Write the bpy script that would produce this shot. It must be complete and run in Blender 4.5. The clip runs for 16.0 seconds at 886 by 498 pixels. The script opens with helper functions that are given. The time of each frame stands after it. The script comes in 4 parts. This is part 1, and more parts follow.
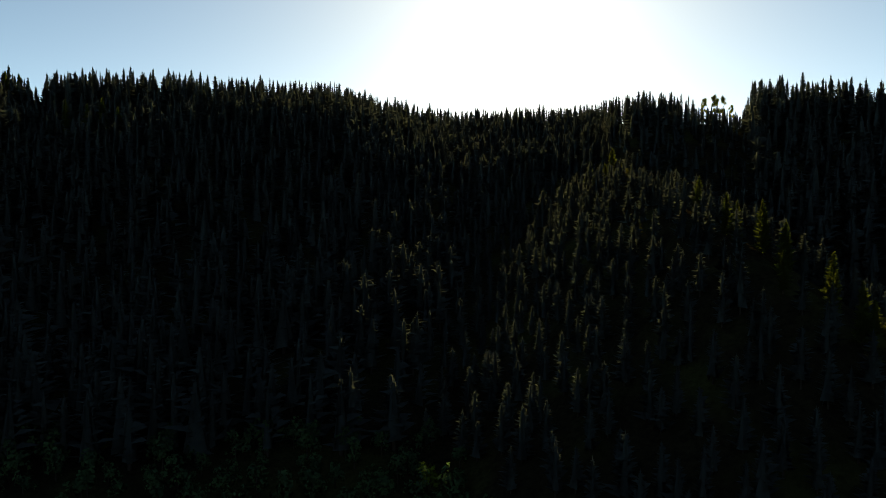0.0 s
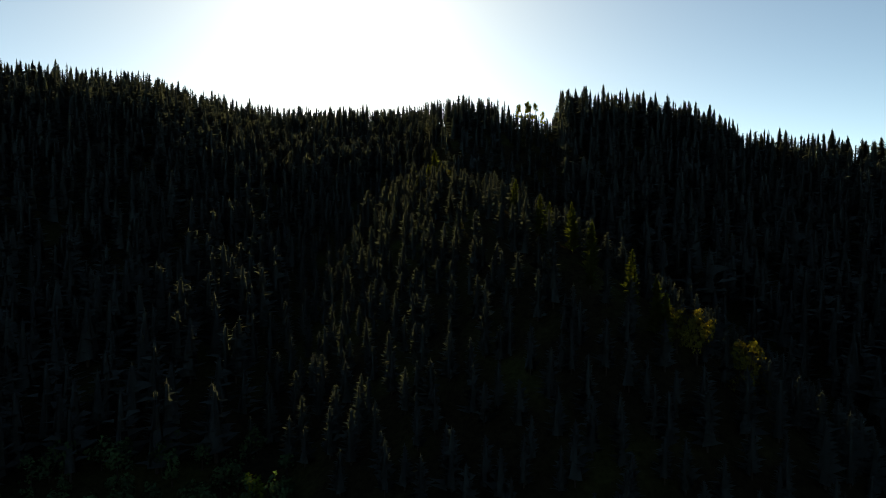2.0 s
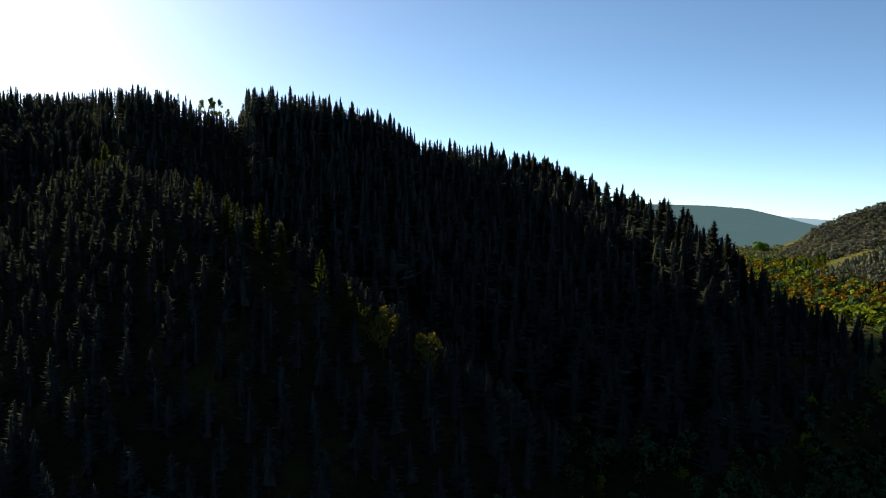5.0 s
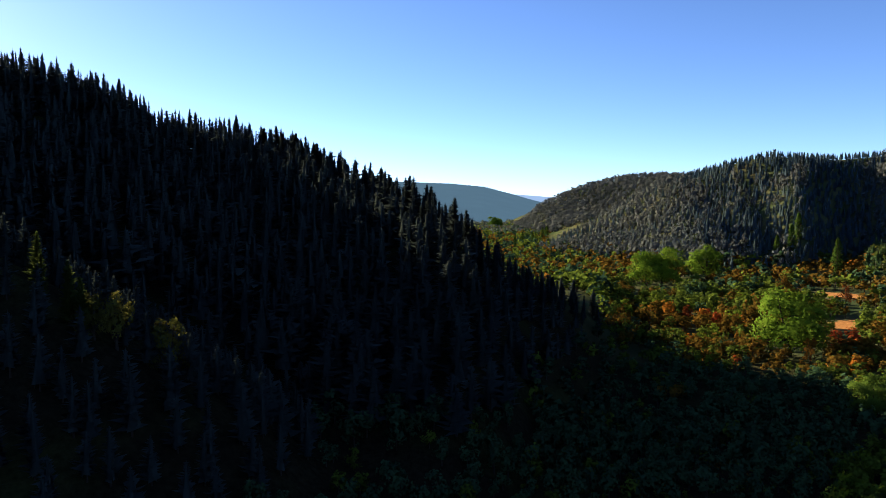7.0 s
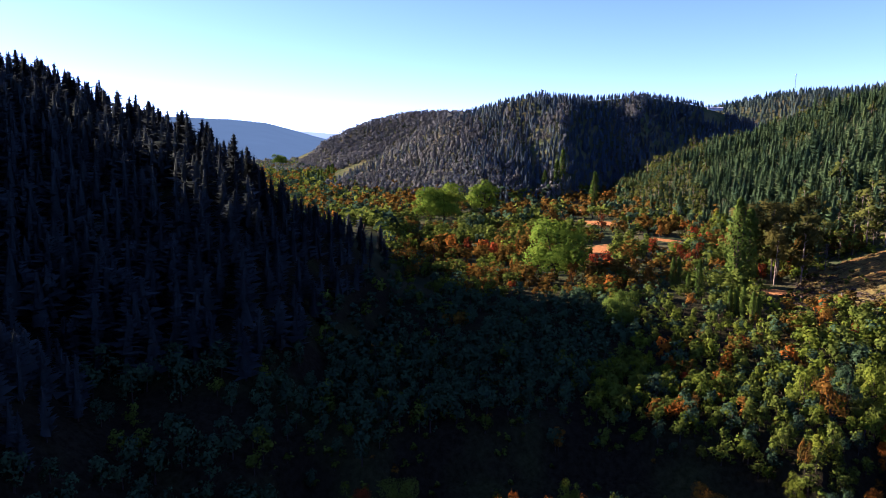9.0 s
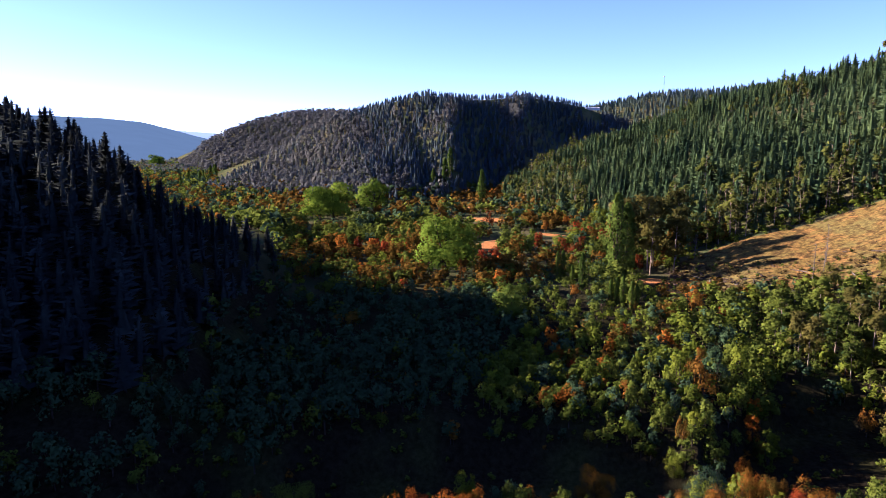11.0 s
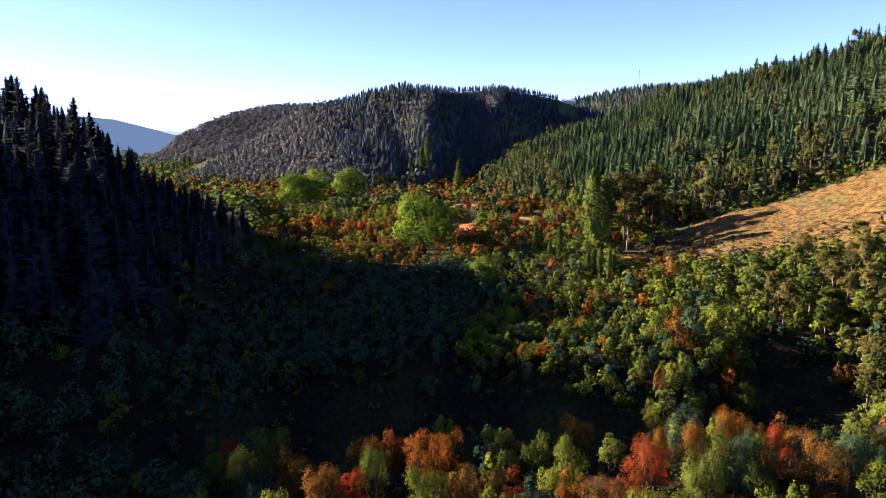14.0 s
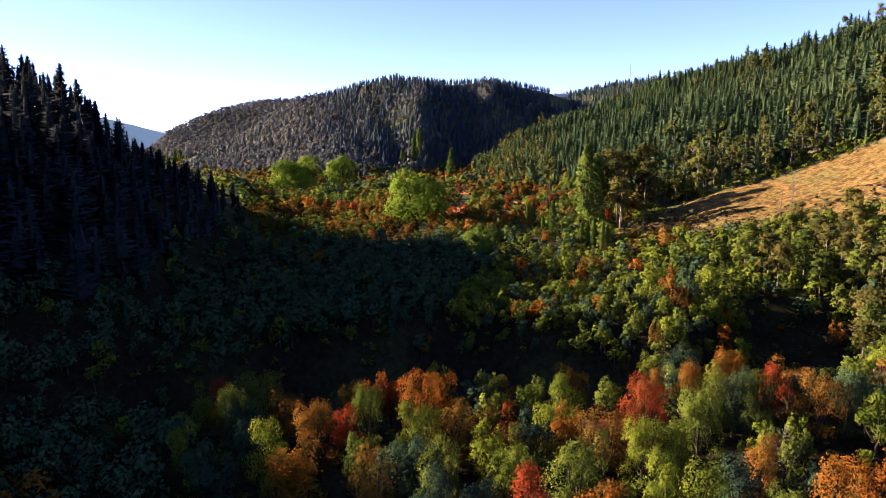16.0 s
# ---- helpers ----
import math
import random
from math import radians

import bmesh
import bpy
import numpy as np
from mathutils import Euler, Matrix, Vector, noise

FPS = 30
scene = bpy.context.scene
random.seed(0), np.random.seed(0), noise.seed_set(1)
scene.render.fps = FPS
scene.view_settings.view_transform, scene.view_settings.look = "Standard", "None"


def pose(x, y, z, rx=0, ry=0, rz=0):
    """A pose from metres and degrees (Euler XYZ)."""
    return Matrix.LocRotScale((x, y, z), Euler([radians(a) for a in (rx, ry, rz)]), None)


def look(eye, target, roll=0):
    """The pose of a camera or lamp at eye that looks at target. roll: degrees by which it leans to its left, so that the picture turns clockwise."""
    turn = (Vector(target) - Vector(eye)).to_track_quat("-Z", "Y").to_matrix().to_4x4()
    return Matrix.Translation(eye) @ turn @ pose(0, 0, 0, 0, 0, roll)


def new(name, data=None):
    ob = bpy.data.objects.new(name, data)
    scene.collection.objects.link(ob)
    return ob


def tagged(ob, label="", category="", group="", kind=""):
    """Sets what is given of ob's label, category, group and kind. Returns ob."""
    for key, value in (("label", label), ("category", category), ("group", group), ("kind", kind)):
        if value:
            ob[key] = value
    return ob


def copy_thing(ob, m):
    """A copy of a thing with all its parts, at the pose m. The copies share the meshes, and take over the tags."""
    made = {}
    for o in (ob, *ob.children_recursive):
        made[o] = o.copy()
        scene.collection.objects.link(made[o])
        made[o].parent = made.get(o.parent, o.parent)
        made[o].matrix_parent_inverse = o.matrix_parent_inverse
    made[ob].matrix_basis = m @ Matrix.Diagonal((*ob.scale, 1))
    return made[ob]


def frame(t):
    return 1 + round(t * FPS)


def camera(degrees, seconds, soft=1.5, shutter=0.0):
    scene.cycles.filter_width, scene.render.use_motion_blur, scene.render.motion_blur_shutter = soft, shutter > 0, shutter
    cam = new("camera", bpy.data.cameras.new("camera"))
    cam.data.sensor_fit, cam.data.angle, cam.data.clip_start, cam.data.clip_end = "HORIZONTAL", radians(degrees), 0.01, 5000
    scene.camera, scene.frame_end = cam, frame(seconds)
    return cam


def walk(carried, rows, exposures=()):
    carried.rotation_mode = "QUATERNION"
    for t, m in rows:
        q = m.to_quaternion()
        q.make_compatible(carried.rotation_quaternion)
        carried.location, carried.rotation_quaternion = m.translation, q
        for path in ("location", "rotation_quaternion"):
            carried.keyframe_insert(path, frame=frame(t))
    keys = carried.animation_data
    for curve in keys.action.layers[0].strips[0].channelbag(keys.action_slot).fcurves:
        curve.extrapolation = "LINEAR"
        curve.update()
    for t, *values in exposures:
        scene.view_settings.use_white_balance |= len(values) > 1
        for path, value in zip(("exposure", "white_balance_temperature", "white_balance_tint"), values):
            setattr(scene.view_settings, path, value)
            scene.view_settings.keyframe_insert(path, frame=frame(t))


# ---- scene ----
cam = camera(64.25, 16.0, soft=0.5)
PATH = [
    (0.0, pose(0.00, 0.00, 60.00, 0, 0, 0.00) @ pose(0, 0, 0, 87.76, 0, 0) @ pose(0, 0, 0, 0, 0, 0.03)),
    (0.5, pose(-0.11, 0.14, 60.25, 0, 0, -3.15) @ pose(0, 0, 0, 87.71, 0, 0) @ pose(0, 0, 0, 0, 0, 0.02)),
    (1.0, pose(-0.20, 0.23, 60.43, 0, 0, -6.68) @ pose(0, 0, 0, 87.69, 0, 0) @ pose(0, 0, 0, 0, 0, -0.04)),
    (1.5, pose(-0.26, 0.27, 60.46, 0, 0, -9.94) @ pose(0, 0, 0, 87.65, 0, 0) @ pose(0, 0, 0, 0, 0, -0.04)),
    (2.0, pose(-0.32, 0.32, 60.41, 0, 0, -14.17) @ pose(0, 0, 0, 87.66, 0, 0) @ pose(0, 0, 0, 0, 0, -0.04)),
    (2.5, pose(-0.44, 0.43, 60.32, 0, 0, -18.47) @ pose(0, 0, 0, 87.70, 0, 0) @ pose(0, 0, 0, 0, 0, -0.01)),
    (3.0, pose(-0.54, 0.53, 60.23, 0, 0, -22.49) @ pose(0, 0, 0, 87.72, 0, 0) @ pose(0, 0, 0, 0, 0, 0.03)),
    (5.5, pose(-0.26, 0.72, 60.51, 0, 0, -43.93) @ pose(0, 0, 0, 87.73, 0, 0) @ pose(0, 0, 0, 0, 0, 0.04)),
    (6.0, pose(-0.14, 0.77, 60.50, 0, 0, -49.18) @ pose(0, 0, 0, 87.65, 0, 0) @ pose(0, 0, 0, 0, 0, 0.03)),
    (6.5, pose(0.02, 0.81, 60.49, 0, 0, -54.26) @ pose(0, 0, 0, 87.16, 0, 0) @ pose(0, 0, 0, 0, 0, 0.02)),
    (7.0, pose(0.24, 0.92, 60.51, 0, 0, -59.10) @ pose(0, 0, 0, 85.89, 0, 0) @ pose(0, 0, 0, 0, 0, 0.04)),
    (7.5, pose(0.55, 1.06, 60.56, 0, 0, -63.94) @ pose(0, 0, 0, 83.84, 0, 0) @ pose(0, 0, 0, 0, 0, 0.05)),
    (8.0, pose(0.79, 1.07, 60.55, 0, 0, -68.35) @ pose(0, 0, 0, 81.82, 0, 0) @ pose(0, 0, 0, 0, 0, 0.08)),
    (8.5, pose(0.96, 1.04, 60.49, 0, 0, -72.40) @ pose(0, 0, 0, 80.86, 0, 0) @ pose(0, 0, 0, 0, 0, 0.15)),
    (9.0, pose(1.11, 0.99, 60.30, 0, 0, -76.30) @ pose(0, 0, 0, 80.88, 0, 0) @ pose(0, 0, 0, 0, 0, 0.16)),
    (9.5, pose(1.29, 0.98, 60.13, 0, 0, -80.14) @ pose(0, 0, 0, 80.86, 0, 0) @ pose(0, 0, 0, 0, 0, 0.13)),
    (10.0, pose(1.34, 1.01, 60.03, 0, 0, -82.95) @ pose(0, 0, 0, 80.85, 0, 0) @ pose(0, 0, 0, 0, 0, 0.10)),
    (12.5, pose(1.33, 0.96, 57.59, 0, 0, -86.10) @ pose(0, 0, 0, 80.84, 0, 0) @ pose(0, 0, 0, 0, 0, 0.03)),
    (13.0, pose(1.22, 0.95, 55.37, 0, 0, -86.50) @ pose(0, 0, 0, 80.84, 0, 0) @ pose(0, 0, 0, 0, 0, 0.01)),
    (13.5, pose(1.12, 0.92, 53.10, 0, 0, -86.84) @ pose(0, 0, 0, 80.85, 0, 0) @ pose(0, 0, 0, 0, 0, -0.03)),
    (14.0, pose(1.13, 0.87, 50.88, 0, 0, -87.09) @ pose(0, 0, 0, 80.84, 0, 0) @ pose(0, 0, 0, 0, 0, -0.04)),
    (14.5, pose(1.21, 0.82, 48.61, 0, 0, -87.30) @ pose(0, 0, 0, 80.83, 0, 0) @ pose(0, 0, 0, 0, 0, -0.11)),
    (15.0, pose(1.29, 0.86, 46.39, 0, 0, -87.46) @ pose(0, 0, 0, 80.84, 0, 0) @ pose(0, 0, 0, 0, 0, -0.18)),
    (15.5, pose(1.34, 0.89, 44.25, 0, 0, -87.58) @ pose(0, 0, 0, 80.84, 0, 0) @ pose(0, 0, 0, 0, 0, -0.23)),
    (16.0, pose(1.34, 0.92, 42.09, 0, 0, -87.70) @ pose(0, 0, 0, 80.85, 0, 0) @ pose(0, 0, 0, 0, 0, -0.27)),
]
EXPOSURES = [(0.0, 1.75, 8200, -6), (3.0, 1.75, 7900, -6), (5.5, 1.80, 5700, 0), (7.0, 1.97, 5150, 14), (9.0, 2.47, 4850, 46), (12.5, 2.52, 4900, 46), (16.0, 2.7, 5350, 44)]
walk(cam, PATH, EXPOSURES)

# ---- world and sun ----
SUN_AZ, SUN_EL = 6.3, 19.7          # degrees clockwise from +y, degrees above the horizon


def bearing(a):
    return Vector((math.sin(radians(a)), math.cos(radians(a)), 0.0))


world = bpy.data.worlds.new("sky_world")
scene.world = world
world.use_nodes = True
wt = world.node_tree
sky = wt.nodes.new("ShaderNodeTexSky")
sky.sky_type = 'NISHITA'
sky.sun_disc = False
sky.sun_elevation = radians(SUN_EL)
sky.sun_rotation = radians(SUN_AZ)
sky.air_density, sky.dust_density, sky.ozone_density = 0.6, 0.9, 1.0
sky.altitude = 2000
wt.links.new(sky.outputs[0], wt.nodes["Background"].inputs[0])
wt.nodes["Background"].inputs[1].default_value = 0.05

sun = new("sun", bpy.data.lights.new("sun", 'SUN'))
sun.data.energy, sun.data.angle, sun.data.color = 5.0, radians(0.6), (1.0, 0.77, 0.39)
sd = bearing(SUN_AZ) * math.cos(radians(SUN_EL)) + Vector((0, 0, math.sin(radians(SUN_EL))))
sun.matrix_world = look(sd * 900, (0, 0, 0))


# ---- materials ----
def material(name):
    m = bpy.data.materials.new(name)
    m.use_nodes = True
    m.node_tree.nodes.clear()
    return m, m.node_tree.nodes, m.node_tree.links


def node(nodes, kind, **values):
    n = nodes.new(kind)
    for key, v in values.items():
        n.inputs[key].default_value = v
    return n


def foliage(name, dark, light, translucency=0.35, patch=0.11, round_off=0.74):
    """Leaves: colour varied by place, by object and by leaf; light passes through, and the crown's bulk shades its sprays."""
    m, nodes, links = material(name)
    out = nodes.new("ShaderNodeOutputMaterial")
    geo, info = nodes.new("ShaderNodeNewGeometry"), nodes.new("ShaderNodeObjectInfo")
    big = node(nodes, "ShaderNodeTexNoise", Scale=patch, Detail=3.0)
    links.new(geo.outputs["Position"], big.inputs["Vector"])
    add = nodes.new("ShaderNodeMath")
    add.operation = 'MULTIPLY_ADD'
    links.new(geo.outputs["Random Per Island"], add.inputs[0])
    add.inputs[1].default_value = 0.13
    links.new(big.outputs[0], add.inputs[2])
    add2 = nodes.new("ShaderNodeMath")
    add2.operation = 'MULTIPLY_ADD'
    links.new(info.outputs["Random"], add2.inputs[0])
    add2.inputs[1].default_value = 0.40
    links.new(add.outputs[0], add2.inputs[2])
    ramp = nodes.new("ShaderNodeMapRange")
    ramp.inputs["From Min"].default_value, ramp.inputs["From Max"].default_value = 0.40, 1.02
    links.new(add2.outputs[0], ramp.inputs["Value"])
    mix = nodes.new("ShaderNodeMix")
    mix.data_type = 'RGBA'
    mix.inputs[6].default_value, mix.inputs[7].default_value = (*dark, 1), (*light, 1)
    links.new(ramp.outputs[0], mix.inputs[0])
    bs = node(nodes, "ShaderNodeBsdfDiffuse", Roughness=0.5)
    tr = nodes.new("ShaderNodeBsdfTranslucent")
    links.new(mix.outputs[2], bs.inputs["Color"])
    links.new(mix.outputs[2], tr.inputs["Color"])
    soft = nodes.new("ShaderNodeAttribute")
    soft.attribute_name = "crown_side"
    turn = nodes.new("ShaderNodeVectorTransform")
    turn.vector_type, turn.convert_from, turn.convert_to = 'NORMAL', 'OBJECT', 'WORLD'
    links.new(soft.outputs["Vector"], turn.inputs[0])
    both = nodes.new("ShaderNodeMix")
    both.data_type = 'VECTOR'
    both.inputs[0].default_value = round_off
    links.new(geo.outputs["Normal"], both.inputs[4])
    links.new(turn.outputs[0], both.inputs[5])
    unit = nodes.new("ShaderNodeVectorMath")
    unit.operation = 'NORMALIZE'
    links.new(both.outputs[1], unit.inputs[0])
    links.new(unit.outputs[0], bs.inputs["Normal"])
    links.new(unit.outputs[0], tr.inputs["Normal"])
    ms = nodes.new("ShaderNodeMixShader")
    ms.inputs[0].default_value = translucency
    links.new(bs.outputs[0], ms.inputs[1])
    links.new(tr.outputs[0], ms.inputs[2])
    links.new(ms.outputs[0], out.inputs[0])
    return m


def rough(name, dark, light, scale, bump=0.3, roughness=0.9, fine=12.0):
    """A matt surface with stains and grain at two scales."""
    m, nodes, links = material(name)
    out = nodes.new("ShaderNodeOutputMaterial")
    geo = nodes.new("ShaderNodeNewGeometry")
    a = node(nodes, "ShaderNodeTexNoise", Scale=scale, Detail=6.0)
    b = node(nodes, "ShaderNodeTexNoise", Scale=scale * fine, Detail=4.0)
    for n in (a, b):
        links.new(geo.outputs["Position"], n.inputs["Vector"])
    av = nodes.new("ShaderNodeMath")
    av.operation = 'MULTIPLY_ADD'
    links.new(b.outputs[0], av.inputs[0])
    av.inputs[1].default_value = 0.5
    links.new(a.outputs[0], av.inputs[2])
    rg = nodes.new("ShaderNodeMapRange")
    rg.inputs["From Min"].default_value, rg.inputs["From Max"].default_value = 0.5, 1.0
    links.new(av.outputs[0], rg.inputs["Value"])
    mix = nodes.new("ShaderNodeMix")
    mix.data_type = 'RGBA'
    mix.inputs[6].default_value, mix.inputs[7].default_value = (*dark, 1), (*light, 1)
    links.new(rg.outputs[0], mix.inputs[0])
    bs = node(nodes, "ShaderNodeBsdfPrincipled", Roughness=roughness)
    bs.inputs["Specular IOR Level"].default_value = 0.2
    links.new(mix.outputs[2], bs.inputs["Base Color"])
    bp = node(nodes, "ShaderNodeBump", Strength=bump, Distance=0.3)
    links.new(b.outputs[0], bp.inputs["Height"])
    links.new(bp.outputs[0], bs.inputs["Normal"])
    links.new(bs.outputs[0], out.inputs[0])
    return m


def ground_material():
    """Forest soil and dry grass, turning to bare orange earth where the 'bare' attribute says so."""
    m, nodes, links = material("ground_soil")
    out = nodes.new("ShaderNodeOutputMaterial")
    geo = nodes.new("ShaderNodeNewGeometry")
    at = nodes.new("ShaderNodeAttribute")
    at.attribute_name = "bare"
    wide = node(nodes, "ShaderNodeTexNoise", Scale=0.05, Detail=5.0)
    fine = node(nodes, "ShaderNodeTexNoise", Scale=0.9, Detail=10.0, Roughness=0.65)
    streak = node(nodes, "ShaderNodeTexNoise", Scale=0.16, Detail=6.0, Roughness=0.7)
    for n in (wide, fine, streak):
        links.new(geo.outputs["Position"], n.inputs["Vector"])

    def blend(fac, c0, c1):
        mx = nodes.new("ShaderNodeMix")
        mx.data_type = 'RGBA'
        for i, c in ((6, c0), (7, c1)):
            if isinstance(c, tuple):
                mx.inputs[i].default_value = (*c, 1)
            else:
                links.new(c, mx.inputs[i])
        links.new(fac, mx.inputs[0])
        return mx.outputs[2]

    def spread(v, lo, hi):
        r = nodes.new("ShaderNodeMapRange")
        r.inputs["From Min"].default_value, r.inputs["From Max"].default_value = lo, hi
        links.new(v, r.inputs["Value"])
        return r.outputs[0]

    litter = blend(spread(fine.outputs[0], 0.35, 0.7), (0.007, 0.006, 0.004), (0.024, 0.020, 0.011))
    grass = blend(spread(fine.outputs[0], 0.3, 0.7), (0.012, 0.015, 0.005), (0.040, 0.040, 0.014))
    floor_c = blend(spread(wide.outputs[0], 0.48, 0.66), litter, grass)
    # undergrowth tone, lightened far off so gaps look hazy and lit, not black
    far = nodes.new("ShaderNodeAttribute")
    far.attribute_name = "bracken"
    bracken = blend(spread(wide.outputs[0], 0.42, 0.6), (0.044, 0.056, 0.022), (0.078, 0.072, 0.032))
    floor_c = blend(far.outputs["Fac"], floor_c, bracken)
    earth = blend(spread(fine.outputs[0], 0.3, 0.72), (0.072, 0.042, 0.012), (0.290, 0.160, 0.042))
    straw = blend(spread(fine.outputs[0], 0.3, 0.7), (0.044, 0.034, 0.010), (0.185, 0.128, 0.032))
    dry = blend(spread(fine.outputs[0], 0.3, 0.7), (0.052, 0.046, 0.014), (0.160, 0.128, 0.036))
    clod = node(nodes, "ShaderNodeTexNoise", Scale=0.34, Detail=8.0, Roughness=0.7)
    links.new(geo.outputs["Position"], clod.inputs["Vector"])
    open_c = blend(spread(wide.outputs[0], 0.50, 0.60), blend(spread(streak.outputs[0], 0.40, 0.52), earth, straw), dry)
    open_c = blend(spread(clod.outputs[0], 0.47, 0.60), open_c, (0.046, 0.030, 0.012))
    dug = nodes.new("ShaderNodeAttribute")
    dug.attribute_name = "soil"
    open_c = blend(spread(dug.outputs["Fac"], 0.2, 0.7), open_c, blend(spread(fine.outputs[0], 0.3, 0.72), (0.230, 0.098, 0.028), (0.480, 0.225, 0.068)))
    edge = nodes.new("ShaderNodeMath")
    edge.operation = 'MULTIPLY_ADD'
    links.new(streak.outputs[0], edge.inputs[0])
    edge.inputs[1].default_value = 0.8
    links.new(at.outputs["Fac"], edge.inputs[2])
    col = blend(spread(edge.outputs[0], 0.78, 0.95), floor_c, open_c)
    bs = node(nodes, "ShaderNodeBsdfPrincipled", Roughness=1.0)
    bs.inputs["Specular IOR Level"].default_value = 0.0
    links.new(col, bs.inputs["Base Color"])
    bp = node(nodes, "ShaderNodeBump", Strength=0.6, Distance=0.5)
    links.new(fine.outputs[0], bp.inputs["Height"])
    links.new(bp.outputs[0], bs.inputs["Normal"])
    links.new(bs.outputs[0], out.inputs[0])
    return m


BARK = rough("bark_brown", (0.016, 0.012, 0.009), (0.055, 0.040, 0.028), 1.5)
PALE_BARK = rough("bark_pale", (0.07, 0.052, 0.036), (0.24, 0.19, 0.135), 1.2)
GREY_BROWN = rough("dead_branch_brown", (0.012, 0.008, 0.006), (0.060, 0.042, 0.030), 1.5)
GREY_WOOD = rough("wood_grey", (0.045, 0.038, 0.030), (0.14, 0.12, 0.098), 1.5)
# Near-hill needles: the blue of shade and haze is mixed into the colour.
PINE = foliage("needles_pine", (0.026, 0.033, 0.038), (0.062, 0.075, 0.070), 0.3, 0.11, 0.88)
# Lighter yellow-green needles: backlit tips painted into the colour.
PINE_TIPS = foliage("needles_sunlit_tips", (0.022, 0.034, 0.010), (0.085, 0.105, 0.024), 0.5)
# Brighter green copy of the needles: sun on the side hill, put into colour.
PINE_SUN = foliage("needles_pine_sunlit", (0.046, 0.088, 0.044), (0.170, 0.240, 0.078), 0.34, 0.05, 0.74)
# Far needles and scrub: aerial haze is put into these pale, bluish base colours.
PINE_HAZED = foliage("needles_far_hazed", (0.074, 0.106, 0.132), (0.140, 0.185, 0.180), 0.3, 0.02, 0.95)
SCRUB_FAR = foliage("leaves_far_hazed", (0.060, 0.078, 0.066), (0.150, 0.165, 0.130), 0.3, 0.004)
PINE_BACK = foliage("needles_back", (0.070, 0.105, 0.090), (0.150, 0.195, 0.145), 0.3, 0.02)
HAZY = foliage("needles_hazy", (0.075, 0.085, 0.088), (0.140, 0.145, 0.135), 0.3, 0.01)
EUCA = foliage("leaves_eucalyptus", (0.032, 0.040, 0.010), (0.180, 0.160, 0.032), 0.42)
EUCA_OLIVE = foliage("leaves_eucalyptus_olive", (0.034, 0.054, 0.011), (0.152, 0.164, 0.026), 0.42, 0.06, 0.75)
# Eucalyptus of the distant hill, greyed and blued in colour to stand for haze.
EUCA_HAZED = foliage("leaves_eucalyptus_hazed", (0.090, 0.106, 0.118), (0.182, 0.178, 0.146), 0.32, 0.02, 0.95)
POPLAR = foliage("leaves_poplar", (0.024, 0.050, 0.008), (0.098, 0.146, 0.018), 0.35)
LIME = foliage("leaves_lime", (0.044, 0.092, 0.009), (0.195, 0.275, 0.016), 0.32, 0.2, 0.75)
LEAVES = {
    "olive": foliage("leaves_olive", (0.018, 0.036, 0.009), (0.152, 0.192, 0.020), 0.4, 0.4),
    # dark tone blued to stand for shade under the hill
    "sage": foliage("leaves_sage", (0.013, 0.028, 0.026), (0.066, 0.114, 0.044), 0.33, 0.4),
    "yellow": foliage("leaves_yellow_green", (0.046, 0.080, 0.009), (0.240, 0.285, 0.016), 0.46, 0.4),
    "orange": foliage("leaves_orange", (0.036, 0.060, 0.009), (0.420, 0.135, 0.010), 0.44, 0.5),
    "red": foliage("leaves_red", (0.046, 0.034, 0.009), (0.285, 0.050, 0.012), 0.38, 0.5),
    "rust": foliage("leaves_rust", (0.026, 0.050, 0.009), (0.245, 0.112, 0.013), 0.4, 0.5),
}
WITHERED = foliage("brush_withered", (0.022, 0.016, 0.008), (0.075, 0.055, 0.020), 0.25)
DRY = foliage("grass_dry", (0.100, 0.080, 0.025), (0.240, 0.190, 0.070), 0.3)
SHED = rough("shed_pale_metal", (0.40, 0.38, 0.34), (0.55, 0.53, 0.50), 0.6, 0.1, 0.6)
GROUND = ground_material()

# ---- the lie of the land ----
FLOOR = 5.0
EYE_H = 60.0
# crest lines: bearing, distance, angle of the canopy seen from the eye's height
NEAR = [(-100, 520, 3.0), (-60, 430, 9.0), (-31.5, 420, 10.0), (-29.8, 420, 9.2), (-28.5, 420, 10.2), (-23, 420, 10.8), (-8, 410, 10.6), (-5, 400, 9.6), (1, 470, 8.7),
        (10, 480, 8.9), (12.4, 450, 9.1), (14.5, 345, 9.7), (17, 337, 9.8), (20.5, 340, 8.8), (22.8, 350, 8.0), (23.4, 347, 9.8), (29, 347, 9.7), (31.5, 350, 9.2),
        (35.7, 345, 7.6), (37, 345, 6.5), (42, 340, 6.0), (46, 335, 5.3), (49.2, 315, 4.2), (52.8, 285, 2.8), (56.4, 245, 1.5), (59.8, 212, -0.1), (62.4, 212, -3.1),
        (65, 222, -5.1), (70, 255, -7.2), (75, 300, -9.5)]
NEAR_FOOT = [(-100, 300), (-60, 150), (-32, 120), (-8, 110), (10, 112), (30, 122), (46, 118), (56, 112), (60, 114), (65, 132), (70, 180), (75, 260)]
NEAR_WOOD = [(-40, 15), (-5, 14), (1, 12), (17, 11), (20.5, 9), (22.8, 7), (23.4, 17), (32, 16), (42, 14), (56, 13), (62, 11), (70, 8), (75, 7)]
